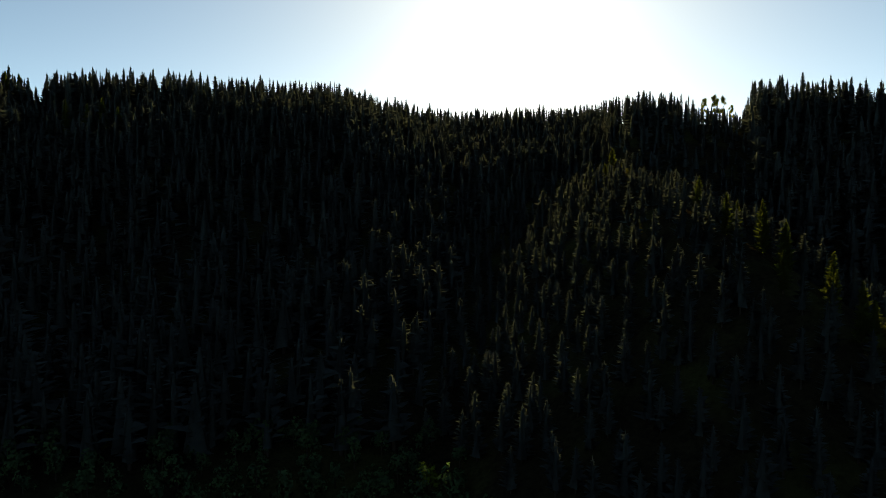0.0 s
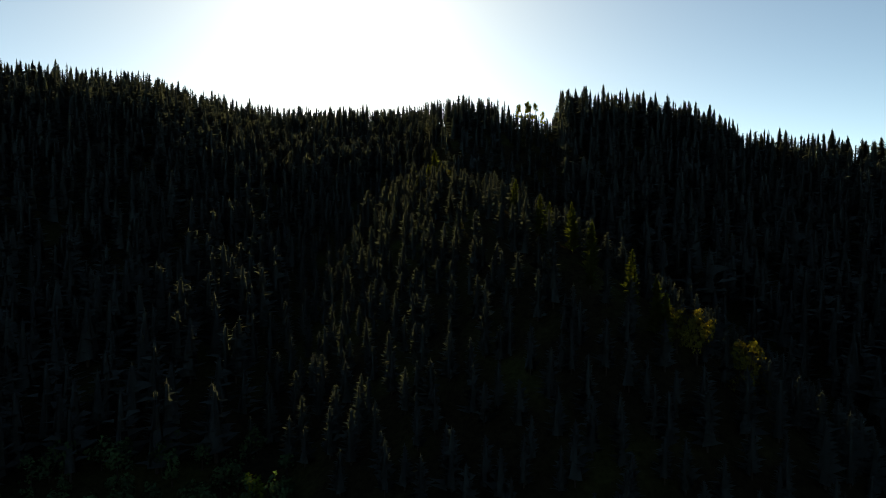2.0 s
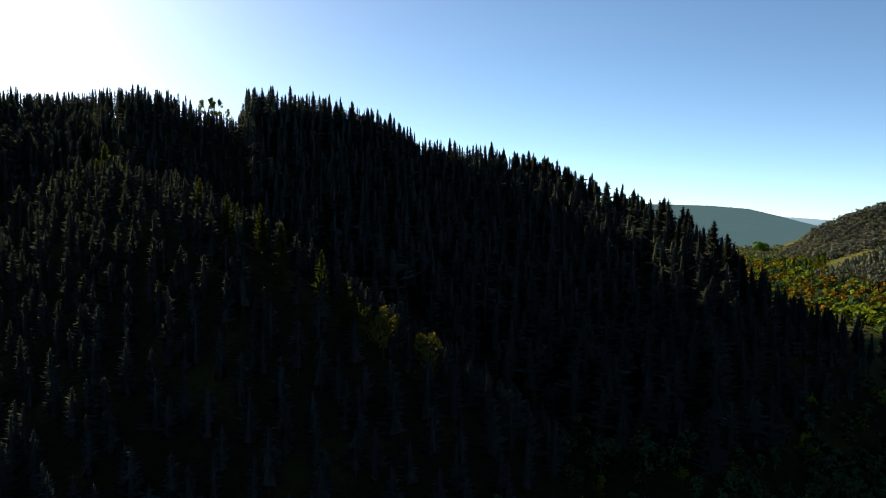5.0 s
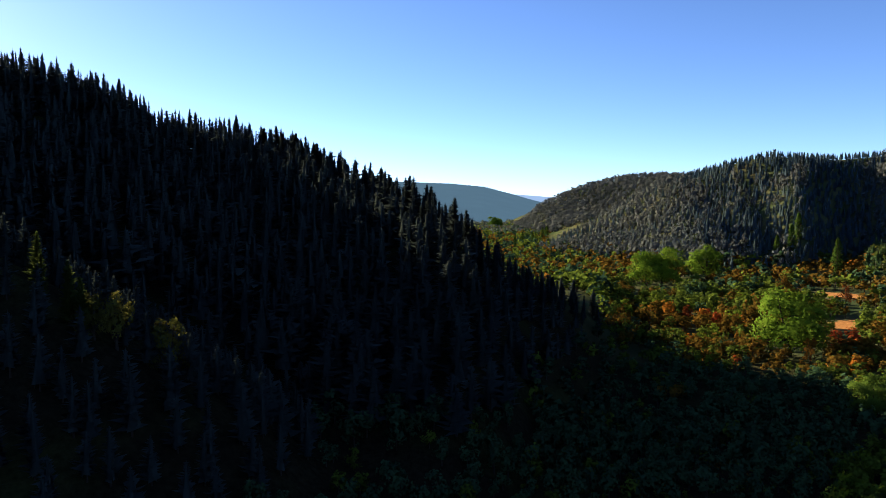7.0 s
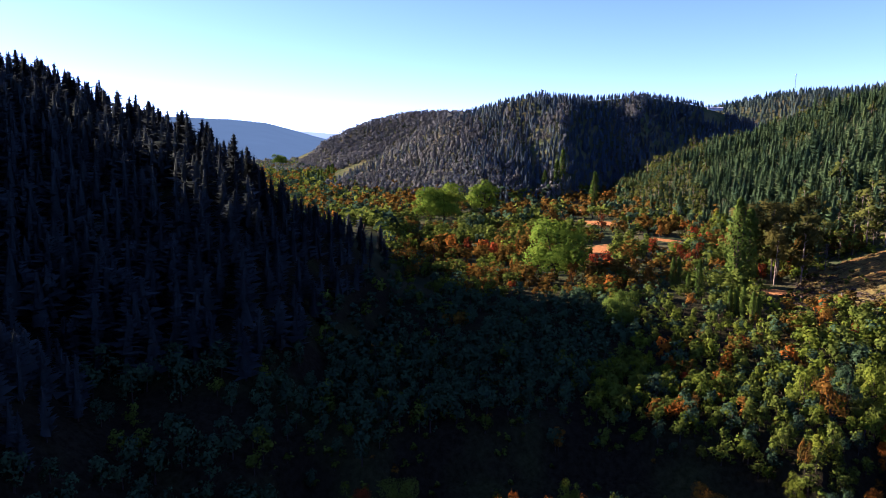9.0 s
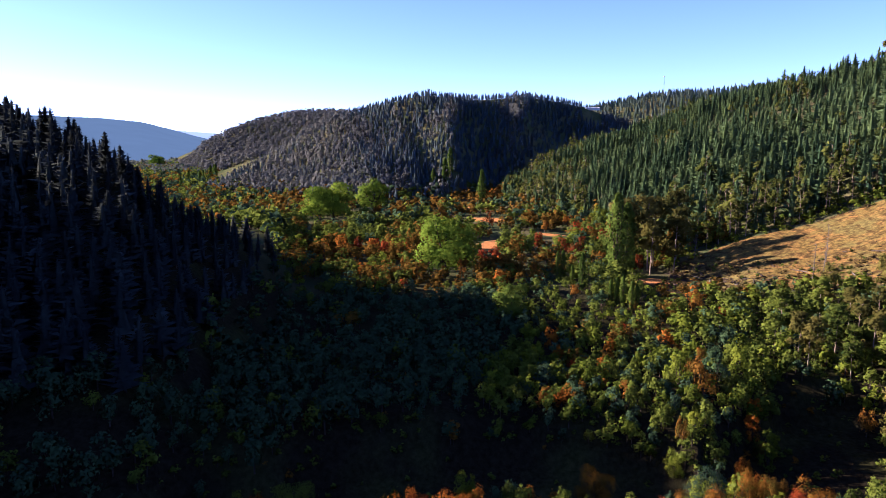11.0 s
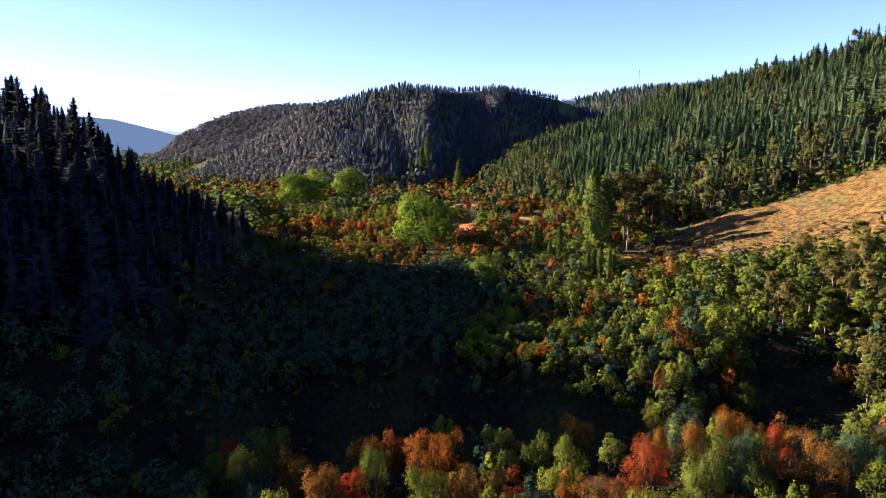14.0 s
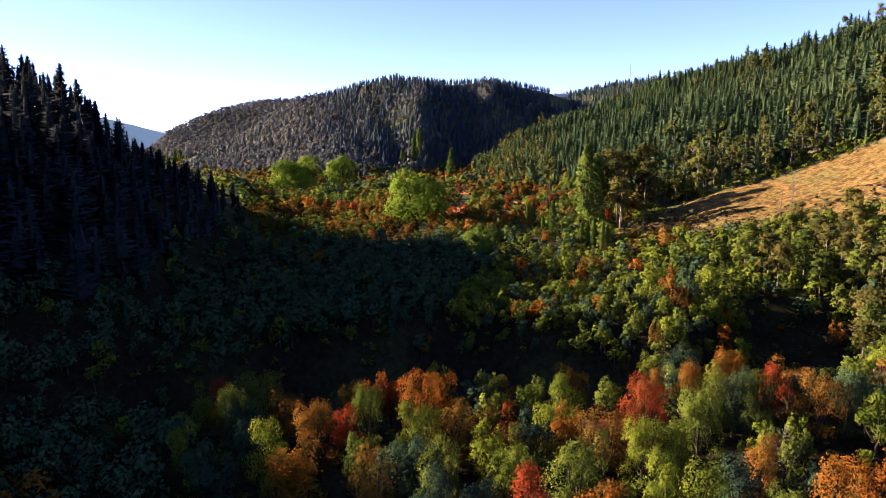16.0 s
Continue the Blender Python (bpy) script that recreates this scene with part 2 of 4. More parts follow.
CENTRE = [(64, 760, -4.6), (65.8, 740, -4.0), (68.1, 740, -3.1), (70.4, 760, -2.0), (72.7, 790, -0.7), (74.5, 815, 0.54), (76.3, 830, 1.56), (77.6, 830, 1.9), (79.8, 825, 2.5), (81.4, 815, 3.0),
          (83.7, 810, 3.5), (86.3, 820, 3.2), (88, 850, 3.1), (89.6, 880, 3.2), (91.6, 920, 3.35), (93.3, 950, 3.1), (94.4, 970, 2.9), (96, 1000, 2.55), (98, 1020, 1.8), (102, 1000, 0.3)]
CENTRE_FOOT = [(64, 740), (65.8, 700), (68.1, 670), (70.4, 640), (72.7, 600), (76.5, 560), (80, 545), (83, 560), (85, 585), (87, 615), (90, 670), (96, 760), (102, 800)]
# spurs (+) and gullies (-) running down the centre hill: bearing, breadth, share of the height
FOLDS = [(77.0, 1.6, 0.05), (80.5, 1.0, -0.05), (82.9, 1.1, -0.11), (85.6, 0.9, 0.13), (88.5, 1.0, -0.10), (90.9, 0.8, 0.13), (94.2, 1.4, -0.16)]
BEHIND = [(63, 1150, -3.0), (64.1, 1150, -2.4), (65.9, 1150, -1.4), (66.8, 1150, -0.44), (68.6, 1160, 0.45), (70.4, 1170, 1.1), (73.1, 1180, 1.8), (75.4, 1190, 2.0), (77, 1190, 1.95), (79.4, 1190, 1.5), (82, 1190, 0.6), (86, 1190, -1.5)]
BEHIND_FOOT = [(63, 1100), (66, 980), (70, 900), (86, 900)]
BACK = [(90, 1260, 0.5), (94, 1260, 2.0), (97, 1260, 2.5), (101.6, 1250, 3.5), (105, 1240, 3.6), (110, 1230, 3.9), (120, 1200, 3.9), (140, 1200, 3.0)]
BACK_FOOT = [(90, 900), (97, 900), (105, 800), (110, 760), (140, 760)]
SIDE = [(89, 540, -4.6), (92, 580, -3.0), (94, 590, -1.4), (97.5, 600, 0.0), (100, 605, 0.7), (104.2, 610, 2.5), (109.2, 615, 3.9), (112.8, 620, 4.6), (117, 620, 5.8),
        (121, 620, 6.7), (140, 560, 8.0), (180, 500, 8.5), (230, 600, 6.0), (255, 900, 2.0)]
SIDE_FOOT = [(89, 520), (92, 470), (97.5, 390), (100, 345), (104.2, 275), (109.2, 232), (112.8, 222), (117, 205), (121, 180), (140, 130), (180, 110), (230, 150), (255, 500)]
LAST = [(55, 3900, -0.4), (66, 3900, -0.4), (72, 3900, -0.4), (90, 3900, 0.8), (180, 3900, 1.5), (250, 3000, 2.0), (290, 3000, 2.0), (340, 3000, 2.5), (380, 3900, 0.5), (415, 3900, -0.4)]
LAST_FOOT = [(55, 2600), (180, 2200), (250, 1600), (290, 1600), (340, 1800), (415, 2600)]
HILLS = [(NEAR, NEAR_FOOT, NEAR_WOOD), (CENTRE, CENTRE_FOOT, 5), (BACK, BACK_FOOT, 12), (SIDE, SIDE_FOOT, 12), (LAST, LAST_FOOT, 8), (BEHIND, BEHIND_FOOT, 5.5)]


def along(a, rows, column=1):
    t = np.array(rows, float)
    return np.interp(a, t[:, 0], t[:, column])


def smooth(x):
    x = np.clip(x, 0, 1)
    return x * x * (3 - 2 * x)


def wave(x, y, size, seed):
    """Cheap smooth noise between -1 and 1."""
    r = np.random.RandomState(seed)
    out = np.zeros_like(x)
    for k in range(6):
        ang, ph, s = r.uniform(0, 6.283), r.uniform(0, 6.283), size * r.uniform(0.6, 1.6)
        out = out + np.sin((x * math.cos(ang) + y * math.sin(ang)) * 6.283 / s + ph)
    return out / 3.2


# the wooded spur: bearing, distance, angle of its tree tops
SPUR_LINE = [(13, 270, 5.0), (16, 225, 4.6), (20, 185, 3.3), (22, 170, 2.3), (23.6, 158, 1.4), (25.4, 148, -0.3), (27.8, 141, -2.1), (30, 136, -4.6), (32.2, 133, -6.6),
             (33.9, 132, -6.9), (37.4, 129, -9.2), (41, 126, -12.5), (45, 122, -18)]
SPUR = [(r_ * math.sin(radians(a_)), r_ * math.cos(radians(a_)), EYE_H + r_ * math.tan(radians(e_)) - 10) for a_, r_, e_ in SPUR_LINE]


def spur_height(x, y):
    best = np.full_like(x, -100.0)
    for (x0, y0, z0), (x1, y1, z1) in zip(SPUR[:-1], SPUR[1:]):
        dx, dy = x1 - x0, y1 - y0
        u = np.clip(((x - x0) * dx + (y - y0) * dy) / (dx * dx + dy * dy), 0, 1)
        d = np.hypot(x - x0 - u * dx, y - y0 - u * dy)
        best = np.maximum(best, z0 + u * (z1 - z0) - 0.72 * np.maximum(d - 3, 0))
    return best


SHADE_DIPS = [(0, [(104, 46), (108, 20)]), (5, [(114, 26), (122, 2), (119, -22)]), (6, [(122, -51), (146, -71)])]      # dips added to hold shade: extra half width, course


def dip_distance(x, y):
    best = np.full_like(x, 1e3)
    for extra, reach in SHADE_DIPS:
        for (x0, y0), (x1, y1) in zip(reach[:-1], reach[1:]):
            dx, dy = x1 - x0, y1 - y0
            u = np.clip(((x - x0) * dx + (y - y0) * dy) / (dx * dx + dy * dy), 0, 1)
            best = np.minimum(best, np.hypot(x - x0 - u * dx, y - y0 - u * dy) - extra)
    return best


def land(x, y):
    """Ground height, and the number of the hill that makes it (0: valley floor)."""
    x, y = np.asarray(x, float), np.asarray(y, float)
    r, a = np.hypot(x, y), np.degrees(np.arctan2(x, y))
    z = FLOOR - 4.0 * (1 - smooth((r - 96) / 55)) + 0.5 * wave(x, y, 60, 3) + 0.8 * wave(x, y, 220, 4) * smooth(r / 300)
    z = z - 8 * smooth((12 - dip_distance(x, y)) / 8)
    which = np.zeros(r.shape, int)
    for k, (rows, feet, wood) in enumerate(HILLS):
        lo = rows[0][0]
        b = (a - lo) % 360 + lo
        foot, crest, ang = along(b, feet), along(b, rows), along(b, rows, 2)
        wood = along(b, wood) if isinstance(wood, list) else wood
        top = EYE_H + crest * np.tan(np.radians(ang)) - wood - FLOOR
        inside = b <= rows[-1][0]
        s = (r - foot) / (crest - foot)
        up = np.clip(s, 0, 1)
        rise = 0.35 * smooth(up) + 0.65 * up
        down = 1 - (0.95 if k == 0 else 0.45) * smooth((r - crest) / ((0.9 if k == 0 else 1.1) * crest))
        h = FLOOR + top * np.where(s < 1, rise, down)
        h = h + (0.035, 0.05, 0.08, 0.05, 0.035, 0.06)[k] * np.maximum(top, 0) * wave(x, y, 90 + 0.12 * crest.mean(), 20 + k) * smooth(up * 3) * smooth((1 - up) * 4)
        if k == 1:
            h = h + np.maximum(top, 0) * np.sin(math.pi * up ** 0.85) * sum(share * np.exp(-((b + 1.2 * wave(x, y, 210, 41) - mid) / broad) ** 2) for mid, broad, share in FOLDS)
        h = np.where(inside & (s > 0), h, -50)
        which = np.where(h > z, k + 1, which)
        z = np.maximum(z, h)
    h = spur_height(x, y)
    which = np.where(h > z, 7, which)
    return np.maximum(z, h), which


def polar(x, y):
    return np.hypot(x, y), np.degrees(np.arctan2(x, y))


# upper edge of the felled slope: bearing, distance
FELLED_A, FELLED_R = [100, 102, 103.1, 103.8, 106.9, 111.3, 115.6, 119.3, 126], [254, 262, 292, 306, 319, 328, 340, 344, 352]


def cut_slope(r, a):
    """1 inside the felled slope, falling off over its edge."""
    hi = np.interp(a, FELLED_A, FELLED_R)
    lo = np.interp(a, [100, 105, 111, 116, 126], [250, 250, 252, 248, 244])
    return smooth((hi - r) / 8) * smooth((r - lo) / 8) * smooth((a - 101) / 1.5) * smooth((128 - a) / 2)


# x, y, half length, half width, turn in degrees: bare earth and tracks on the valley floor
EARTH = [(358, 6, 17, 6, -20), (399, -26, 9, 4, 80), (462, 11, 12, 9, 80), (266, -55, 14, 5, 80), (552, 31, 18, 6, 80), (98, -19, 7, 2, 40)]


def soil(x, y):
    """1 on the patches of open orange soil."""
    out = np.zeros(np.shape(x))
    for ex, ey, l, w, turn in EARTH:
        c, s = math.cos(radians(turn)), math.sin(radians(turn))
        u, v = (x - ex) * c + (y - ey) * s, -(x - ex) * s + (y - ey) * c
        out = np.maximum(out, smooth(1.6 - np.hypot(u / l, v / w)))
    return out


def bare(x, y):
    r, a = polar(x, y)
    return np.maximum(cut_slope(r, a), soil(x, y))


def hides_earth(x, y):
    """The low ground in front of the open patches, kept clear of tall growth."""
    r, a = polar(x, y)
    out = np.zeros(r.shape, bool)
    for ex, ey, half, reach in ((358, 6, 0.95, 62), (399, -26, 0.95, 66), (462, 11, 1.3, 62), (281, -62, 1.6, 52), (449, 112, 2.0, 55), (505, 93, 1.5, 55)):
        er, ea = math.hypot(ex, ey), math.degrees(math.atan2(ex, ey))
        out |= (np.abs(a - ea) < half) & (r < er + 8) & (r > er - reach)
    for ex, ey, room in ((358, 6, 12), (462, 11, 15), (399, -26, 10)):
        out |= (np.abs(x - ex) < room) & (y > ey - 6) & (y < ey + 36)
    return out


def grid_ground():
    az = np.concatenate([np.arange(-40, 130, 0.7), np.arange(130, 320, 3.0)])
    rr = np.concatenate([np.linspace(2, 80, 18), np.arange(86, 420, 5.0), np.geomspace(425, 1300, 80), np.geomspace(1330, 4900, 50)])
    A, Rr = np.meshgrid(np.radians(az), rr)
    x, y = Rr * np.sin(A), Rr * np.cos(A)
    z, _ = land(x, y)
    z = z + 0.12 * wave(x, y, 5, 8)
    n, m = len(rr), len(az)
    co = np.stack([x, y, z], -1).reshape(-1, 3)
    co = np.vstack([co, [[0, 0, FLOOR]]])
    i, j = np.meshgrid(np.arange(n - 1), np.arange(m), indexing="ij")
    jn = (j + 1) % m
    quads = np.stack([i * m + j, i * m + jn, (i + 1) * m + jn, (i + 1) * m + j], -1).reshape(-1, 4)[:, ::-1]
    me = quad_mesh("ground", co, quads)
    bm = bmesh.new()
    bm.from_mesh(me)
    bm.verts.ensure_lookup_table()
    for k in range(m):
        bm.faces.new((bm.verts[(k + 1) % m], bm.verts[k], bm.verts[n * m]))
    bmesh.ops.recalc_face_normals(bm, faces=bm.faces)
    bm.to_mesh(me)
    bm.free()
    at = me.attributes.new("bare", 'FLOAT', 'POINT')
    at.data.foreach_set("value", bare(co[:, 0], co[:, 1]).astype(np.float32))
    at = me.attributes.new("soil", 'FLOAT', 'POINT')
    at.data.foreach_set("value", soil(co[:, 0], co[:, 1]).astype(np.float32))
    at = me.attributes.new("bracken", 'FLOAT', 'POINT')
    at.data.foreach_set("value", smooth((np.hypot(co[:, 0], co[:, 1]) - np.where((co[:, 1] < 0.5 * co[:, 0]) & (co[:, 0] > 0), 215, 430)) / 90).astype(np.float32))
    me.polygons.foreach_set("use_smooth", np.ones(len(me.polygons), bool))
    me.materials.append(GROUND)
    return me


def quad_mesh(name, co, quads, mats=None):
    """A mesh of faces with four corners; a face whose last two corners agree has three."""
    me = bpy.data.meshes.new(name)
    me.vertices.add(len(co))
    me.vertices.foreach_set("co", np.ascontiguousarray(co, np.float32).ravel())
    quads = np.asarray(quads)
    used = np.ones(quads.shape, bool)
    used[:, 3] = quads[:, 3] != quads[:, 2]
    total = used.sum(1)
    me.loops.add(int(total.sum()))
    me.loops.foreach_set("vertex_index", np.ascontiguousarray(quads[used], np.int32))
    me.polygons.add(len(quads))
    me.polygons.foreach_set("loop_start", (np.cumsum(total) - total).astype(np.int32))
    if mats is not None:
        me.polygons.foreach_set("material_index", np.ascontiguousarray(mats, np.int32))
    me.update(calc_edges=True)
    me.validate()
    return me


ground = tagged(new("ground", grid_ground()), "wide valley floor and hills of brown soil, grass and orange earth", "ground", kind="structure")


# ---- tree shapes: pairs of (vertices, quads) ----
def merge(parts):
    co, qs, n = [], [], 0
    for c, q in parts:
        co.append(c)
        qs.append(q + n)
        n += len(c)
    return np.vstack(co), np.vstack(qs)


def tube(points, radii, sides=5):
    """A tapered stem along points."""
    p = np.array(points, float)
    ring = np.arange(sides) * 2 * math.pi / sides
    co = []
    for k, c in enumerate(p):
        d = p[min(k + 1, len(p) - 1)] - p[max(k - 1, 0)]
        d = d / (np.linalg.norm(d) + 1e-9)
        u = np.cross(d, (0.3, 1, 0.1))
        u /= np.linalg.norm(u)
        v = np.cross(d, u)
        co.append(c + radii[k] * (np.cos(ring)[:, None] * u + np.sin(ring)[:, None] * v))
    co = np.vstack(co)
    q = [[k * sides + j, k * sides + (j + 1) % sides, (k + 1) * sides + (j + 1) % sides, (k + 1) * sides + j] for k in range(len(p) - 1) for j in range(sides)]
    return co, np.array(q)


def leaf_quads(centres, outward, size, rng, flat=0.5, lift=0.0, slim=1.0):
    """A small pointed spray of leaves at each centre; lift turns the sprays upwards and outwards."""
    n = len(centres)
    d = rng.normal(size=(n, 3)) + flat * outward * 2
    d /= np.linalg.norm(d, axis=1)[:, None]
    u = np.cross(d, rng.normal(size=(n, 3))) + lift * (outward + np.array([0, 0, 1.0]))
    u -= d * (u * d).sum(1)[:, None] * 0.7
    u /= np.linalg.norm(u, axis=1)[:, None]
    v = np.cross(d, u)
    v /= np.linalg.norm(v, axis=1)[:, None] + 1e-9
    s = (size * rng.uniform(0.6, 1.4, n))[:, None]
    a, b = s * u * (0.55 + 0.45 * slim), s * v * (1.0 - 0.45 * slim)
    co = np.stack([centres - a * 0.8 - b * rng.uniform(0.7, 1.3, (n, 1)), centres - a * 0.8 + b * rng.uniform(0.7, 1.3, (n, 1)), centres + a * 1.4], 1)
    return co.reshape(-1, 3), np.arange(n * 3).reshape(-1, 3)[:, [0, 1, 2, 2]], np.repeat(outward, 3, axis=0)


def lobed_crown(rng, lobes, count, size, shell=0.55, flat=0.8, lift=0.5, slim=1.0):
    """Leaves on and inside a few ellipsoid lobes: rows of centre and radii."""
    lobes = np.array(lobes, float)
    area = lobes[:, 3] * lobes[:, 4] + lobes[:, 3] * lobes[:, 5]
    pick = rng.choice(len(lobes), count, p=area / area.sum())
    d = rng.normal(size=(count, 3))
    d /= np.linalg.norm(d, axis=1)[:, None]
    d[:, 2] = np.where(d[:, 2] < -0.5, -d[:, 2], d[:, 2])
    rad = rng.uniform(shell, 1.06, count)[:, None] * (1 + 0.12 * rng.normal(size=(count, 1)))
    c = lobes[pick, :3] + d * lobes[pick, 3:6] * rad
    out = c - np.average(lobes[:, :3], axis=0, weights=area)
    out /= np.linalg.norm(out, axis=1)[:, None] + 1e-6
    return leaf_quads(c, 0.55 * d + 0.6 * out, size, rng, flat, lift, slim)


def broad_shape(seed, leaves, size, limbs=True, upright=False, low=0.17, count=15, slim=1.0):
    """A small broad tree, 1 unit high, about as wide: trunk with limbs, crown of uneven lobes."""
    rng = np.random.RandomState(seed)
    lobes = []
    for i in range(rng.randint(count - 2, count + 3)):
        ang = i * 2.4 + rng.uniform(-0.5, 0.5)
        h = rng.uniform(low, 0.86)
        spread = 0.38 * math.sqrt(max(0.02, 1 - ((h - 0.40) / 0.56) ** 2)) * (0.75 if upright else 1.0)
        off = spread * rng.uniform(0.3, 1.0)
        rr = rng.uniform(0.08, 0.16) * (0.85 if upright else 1.0)
        lobes.append((off * math.cos(ang), off * math.sin(ang), h, rr, rr, rr * rng.uniform(1.0, 1.9 if upright else 1.4)))
    lobes.append((0.02, 0.02, 0.46, 0.2, 0.2, 0.30))
    crown = lobed_crown(rng, lobes, leaves, size, 0.62, 1.1, 0.7, slim)
    sides = 5 if limbs else 3
    stem = [tube([(0, 0, -0.06), (0.01, 0, 0.3), (0.02, 0.01, 0.72)], [0.032, 0.022, 0.006], sides)]
    if limbs:
        for lx, ly, lz, *_ in lobes[:8]:
            stem.append(tube([(0.01, 0, 0.08 + 0.2 * rng.rand()), (lx * 0.6, ly * 0.6, lz * 0.65), (lx, ly, lz + 0.05)], [0.016, 0.010, 0.003], 4))
    return merge(stem), crown


def cone_tiers(rng, tiers, sides, low, high, girth, power):
    """Ragged skirts of foliage one above the other round a stem, and which way they face."""
    co, qs, out = [], [], []
    for k in range(tiers):
        f0 = k / tiers
        h0, h1 = low + (high - low) * f0, min(low + (high - low) * (f0 + 1.7 / tiers), high + 0.03)
        rad = girth * (1 - f0) ** power
        for j in range(sides):
            a0 = j * 6.283 / sides + k + rng.uniform(-0.3, 0.3)
            a1 = a0 + 6.283 / sides * 1.15
            r0, r1 = rad * rng.uniform(0.6, 1.3), rad * rng.uniform(0.6, 1.3)
            n = len(co)
            co.extend([(r0 * math.cos(a0), r0 * math.sin(a0), h0 + rng.uniform(-0.05, 0.04)), (r1 * math.cos(a1), r1 * math.sin(a1), h0 + rng.uniform(-0.05, 0.04)),
                       (0.012 * math.cos(a1), 0.012 * math.sin(a1), h1), (0.012 * math.cos(a0), 0.012 * math.sin(a0), h1)])
            out.extend([(math.cos(c), math.sin(c), 0.35) for c in (a0, a1, a1, a0)])
            qs.append([n, n + 1, n + 2, n + 3])
    return co, qs, out


def pine_shape(seed, sprays, blades, tiers=4, sides=4, heart=0.07, girth=0.15, bare_to=None):
    """A plantation pine, 1 unit high: a ragged heart of foliage and many rising sprays round a straight stem."""
    rng = np.random.RandomState(seed)
    stem = tube([(0, 0, -0.05), (0, 0.003, 0.9)], [0.013, 0.003], 4)
    low = rng.uniform(0.05, 0.14) if bare_to is None else bare_to
    co, qs, face = cone_tiers(rng, tiers, sides, low, 0.9, heart, 0.7)
    gap = rng.uniform(0, 6.283)
    for w in range(sprays):
        f = np.clip((w + rng.uniform(-0.6, 0.6)) / sprays, 0, 1) ** 0.85
        ang = w * 2.399 + rng.uniform(-0.4, 0.4)
        ln = (girth * (1 - f) ** 0.62 * (1 + 0.22 * math.cos(ang - gap)) + 0.012) * rng.uniform(0.55, 1.25)
        h = low + (0.97 - low) * f
        out = np.array([math.cos(ang), math.sin(ang), 0.0])
        rise = ln * rng.uniform(0.05, 0.55)
        for _ in range(blades):
            wd = (0.20 * ln + 0.007) * rng.uniform(0.7, 1.3)
            tilt = rng.uniform(-1, 1)
            across = np.array([-out[1], out[0], 0]) * wd + np.array([0, 0, wd * tilt])
            root = out * ln * rng.uniform(0.1, 0.4) + (0, 0, h + rise * 0.2)
            tip = out * ln * rng.uniform(0.85, 1.1) + across * rng.uniform(-0.8, 0.8) + (0, 0, h + rise)
            n = len(co)
            co.extend([root + across, root - across - (0, 0, 0.4 * wd), tip])
            face.extend([(out[0], out[1], 0.35 + 0.5 * f)] * 3)
            qs.append([n, n + 1, n + 2, n + 2])
    n = len(co)
    co.extend([(0.007, 0, 0.92), (-0.005, 0.006, 0.93), (0, 0, 1.02)])
    face.extend([(0, 0, 1)] * 3)
    qs.append([n, n + 1, n + 2, n + 2])
    return stem, (np.array(co, float), np.array(qs), np.array(face, float))


def poplar_shape(seed, leaves, size):
    """A columnar poplar, 1 unit high."""
    rng = np.random.RandomState(seed)
    f = rng.uniform(0, 1, leaves) ** 0.9
    h = 0.06 + 0.93 * f
    rad = 0.115 * np.sin(np.clip(f, 0, 1) ** 0.7 * math.pi * 0.93 + 0.12) ** 0.7 * rng.uniform(0.5, 1.1, leaves)
    ang = rng.uniform(0, 6.283, leaves)
    rad = rad * (1 + 0.25 * np.sin(ang * 3 + h * 9))
    c = np.stack([rad * np.cos(ang), rad * np.sin(ang), h], 1)
    out = np.stack([np.cos(ang), np.sin(ang), 0.6 + 0 * ang], 1)
    stems = [tube([(0, 0, -0.04), (0, 0, 0.5), (0, 0, 0.92)], [0.02, 0.011, 0.002])]
    for k in range(5):
        an = k * 2.4
        stems.append(tube([(0, 0, 0.06 + 0.07 * k), (0.05 * math.cos(an), 0.05 * math.sin(an), 0.25 + 0.09 * k), (0.06 * math.cos(an), 0.06 * math.sin(an), 0.5 + 0.09 * k)], [0.008, 0.005, 0.002], 4))
    return merge(stems), leaf_quads(c, out, size, rng)


def euca_shape(seed, leaves, size, slim=1.0):
    """A slender eucalyptus, 1 unit high: long bare stem, loose clumps of hanging leaves."""
    rng = np.random.RandomState(seed)
    lean = rng.uniform(-0.03, 0.03, 2)
    stems = [tube([(0, 0, -0.04), (lean[0] * 0.4, lean[1] * 0.4, 0.45), (lean[0], lean[1], 0.96)], [0.010, 0.007, 0.002])]
    lobes = []
    for k in range(rng.randint(10, 14)):
        h = rng.uniform(0.30, 0.97)
        off = 0.03 + 0.10 * (1 - abs(h - 0.62) * 1.8) * rng.uniform(0.4, 1.2)
        an = k * 2.4 + rng.uniform(-0.4, 0.4)
        x, y = lean[0] * h + off * math.cos(an), lean[1] * h + off * math.sin(an)
        rr = rng.uniform(0.055, 0.10)
        lobes.append((x, y, h, rr, rr, rr * rng.uniform(0.9, 1.5)))
        stems.append(tube([(lean[0] * h, lean[1] * h, h - 0.09), (x, y, h)], [0.005, 0.002], 3))
    return merge(stems), lobed_crown(rng, lobes, leaves, size, 0.3, 0.8, 0.5, slim)


# ---- planting helpers ----
def crown_sides(me, face):
    """Remember which way each spray looks out of its crown."""
    at = me.attributes.new("crown_side", 'FLOAT_VECTOR', 'POINT')
    face = face / (np.linalg.norm(face, axis=1)[:, None] + 1e-6)
    at.data.foreach_set("vector", np.ascontiguousarray(face, np.float32).ravel())


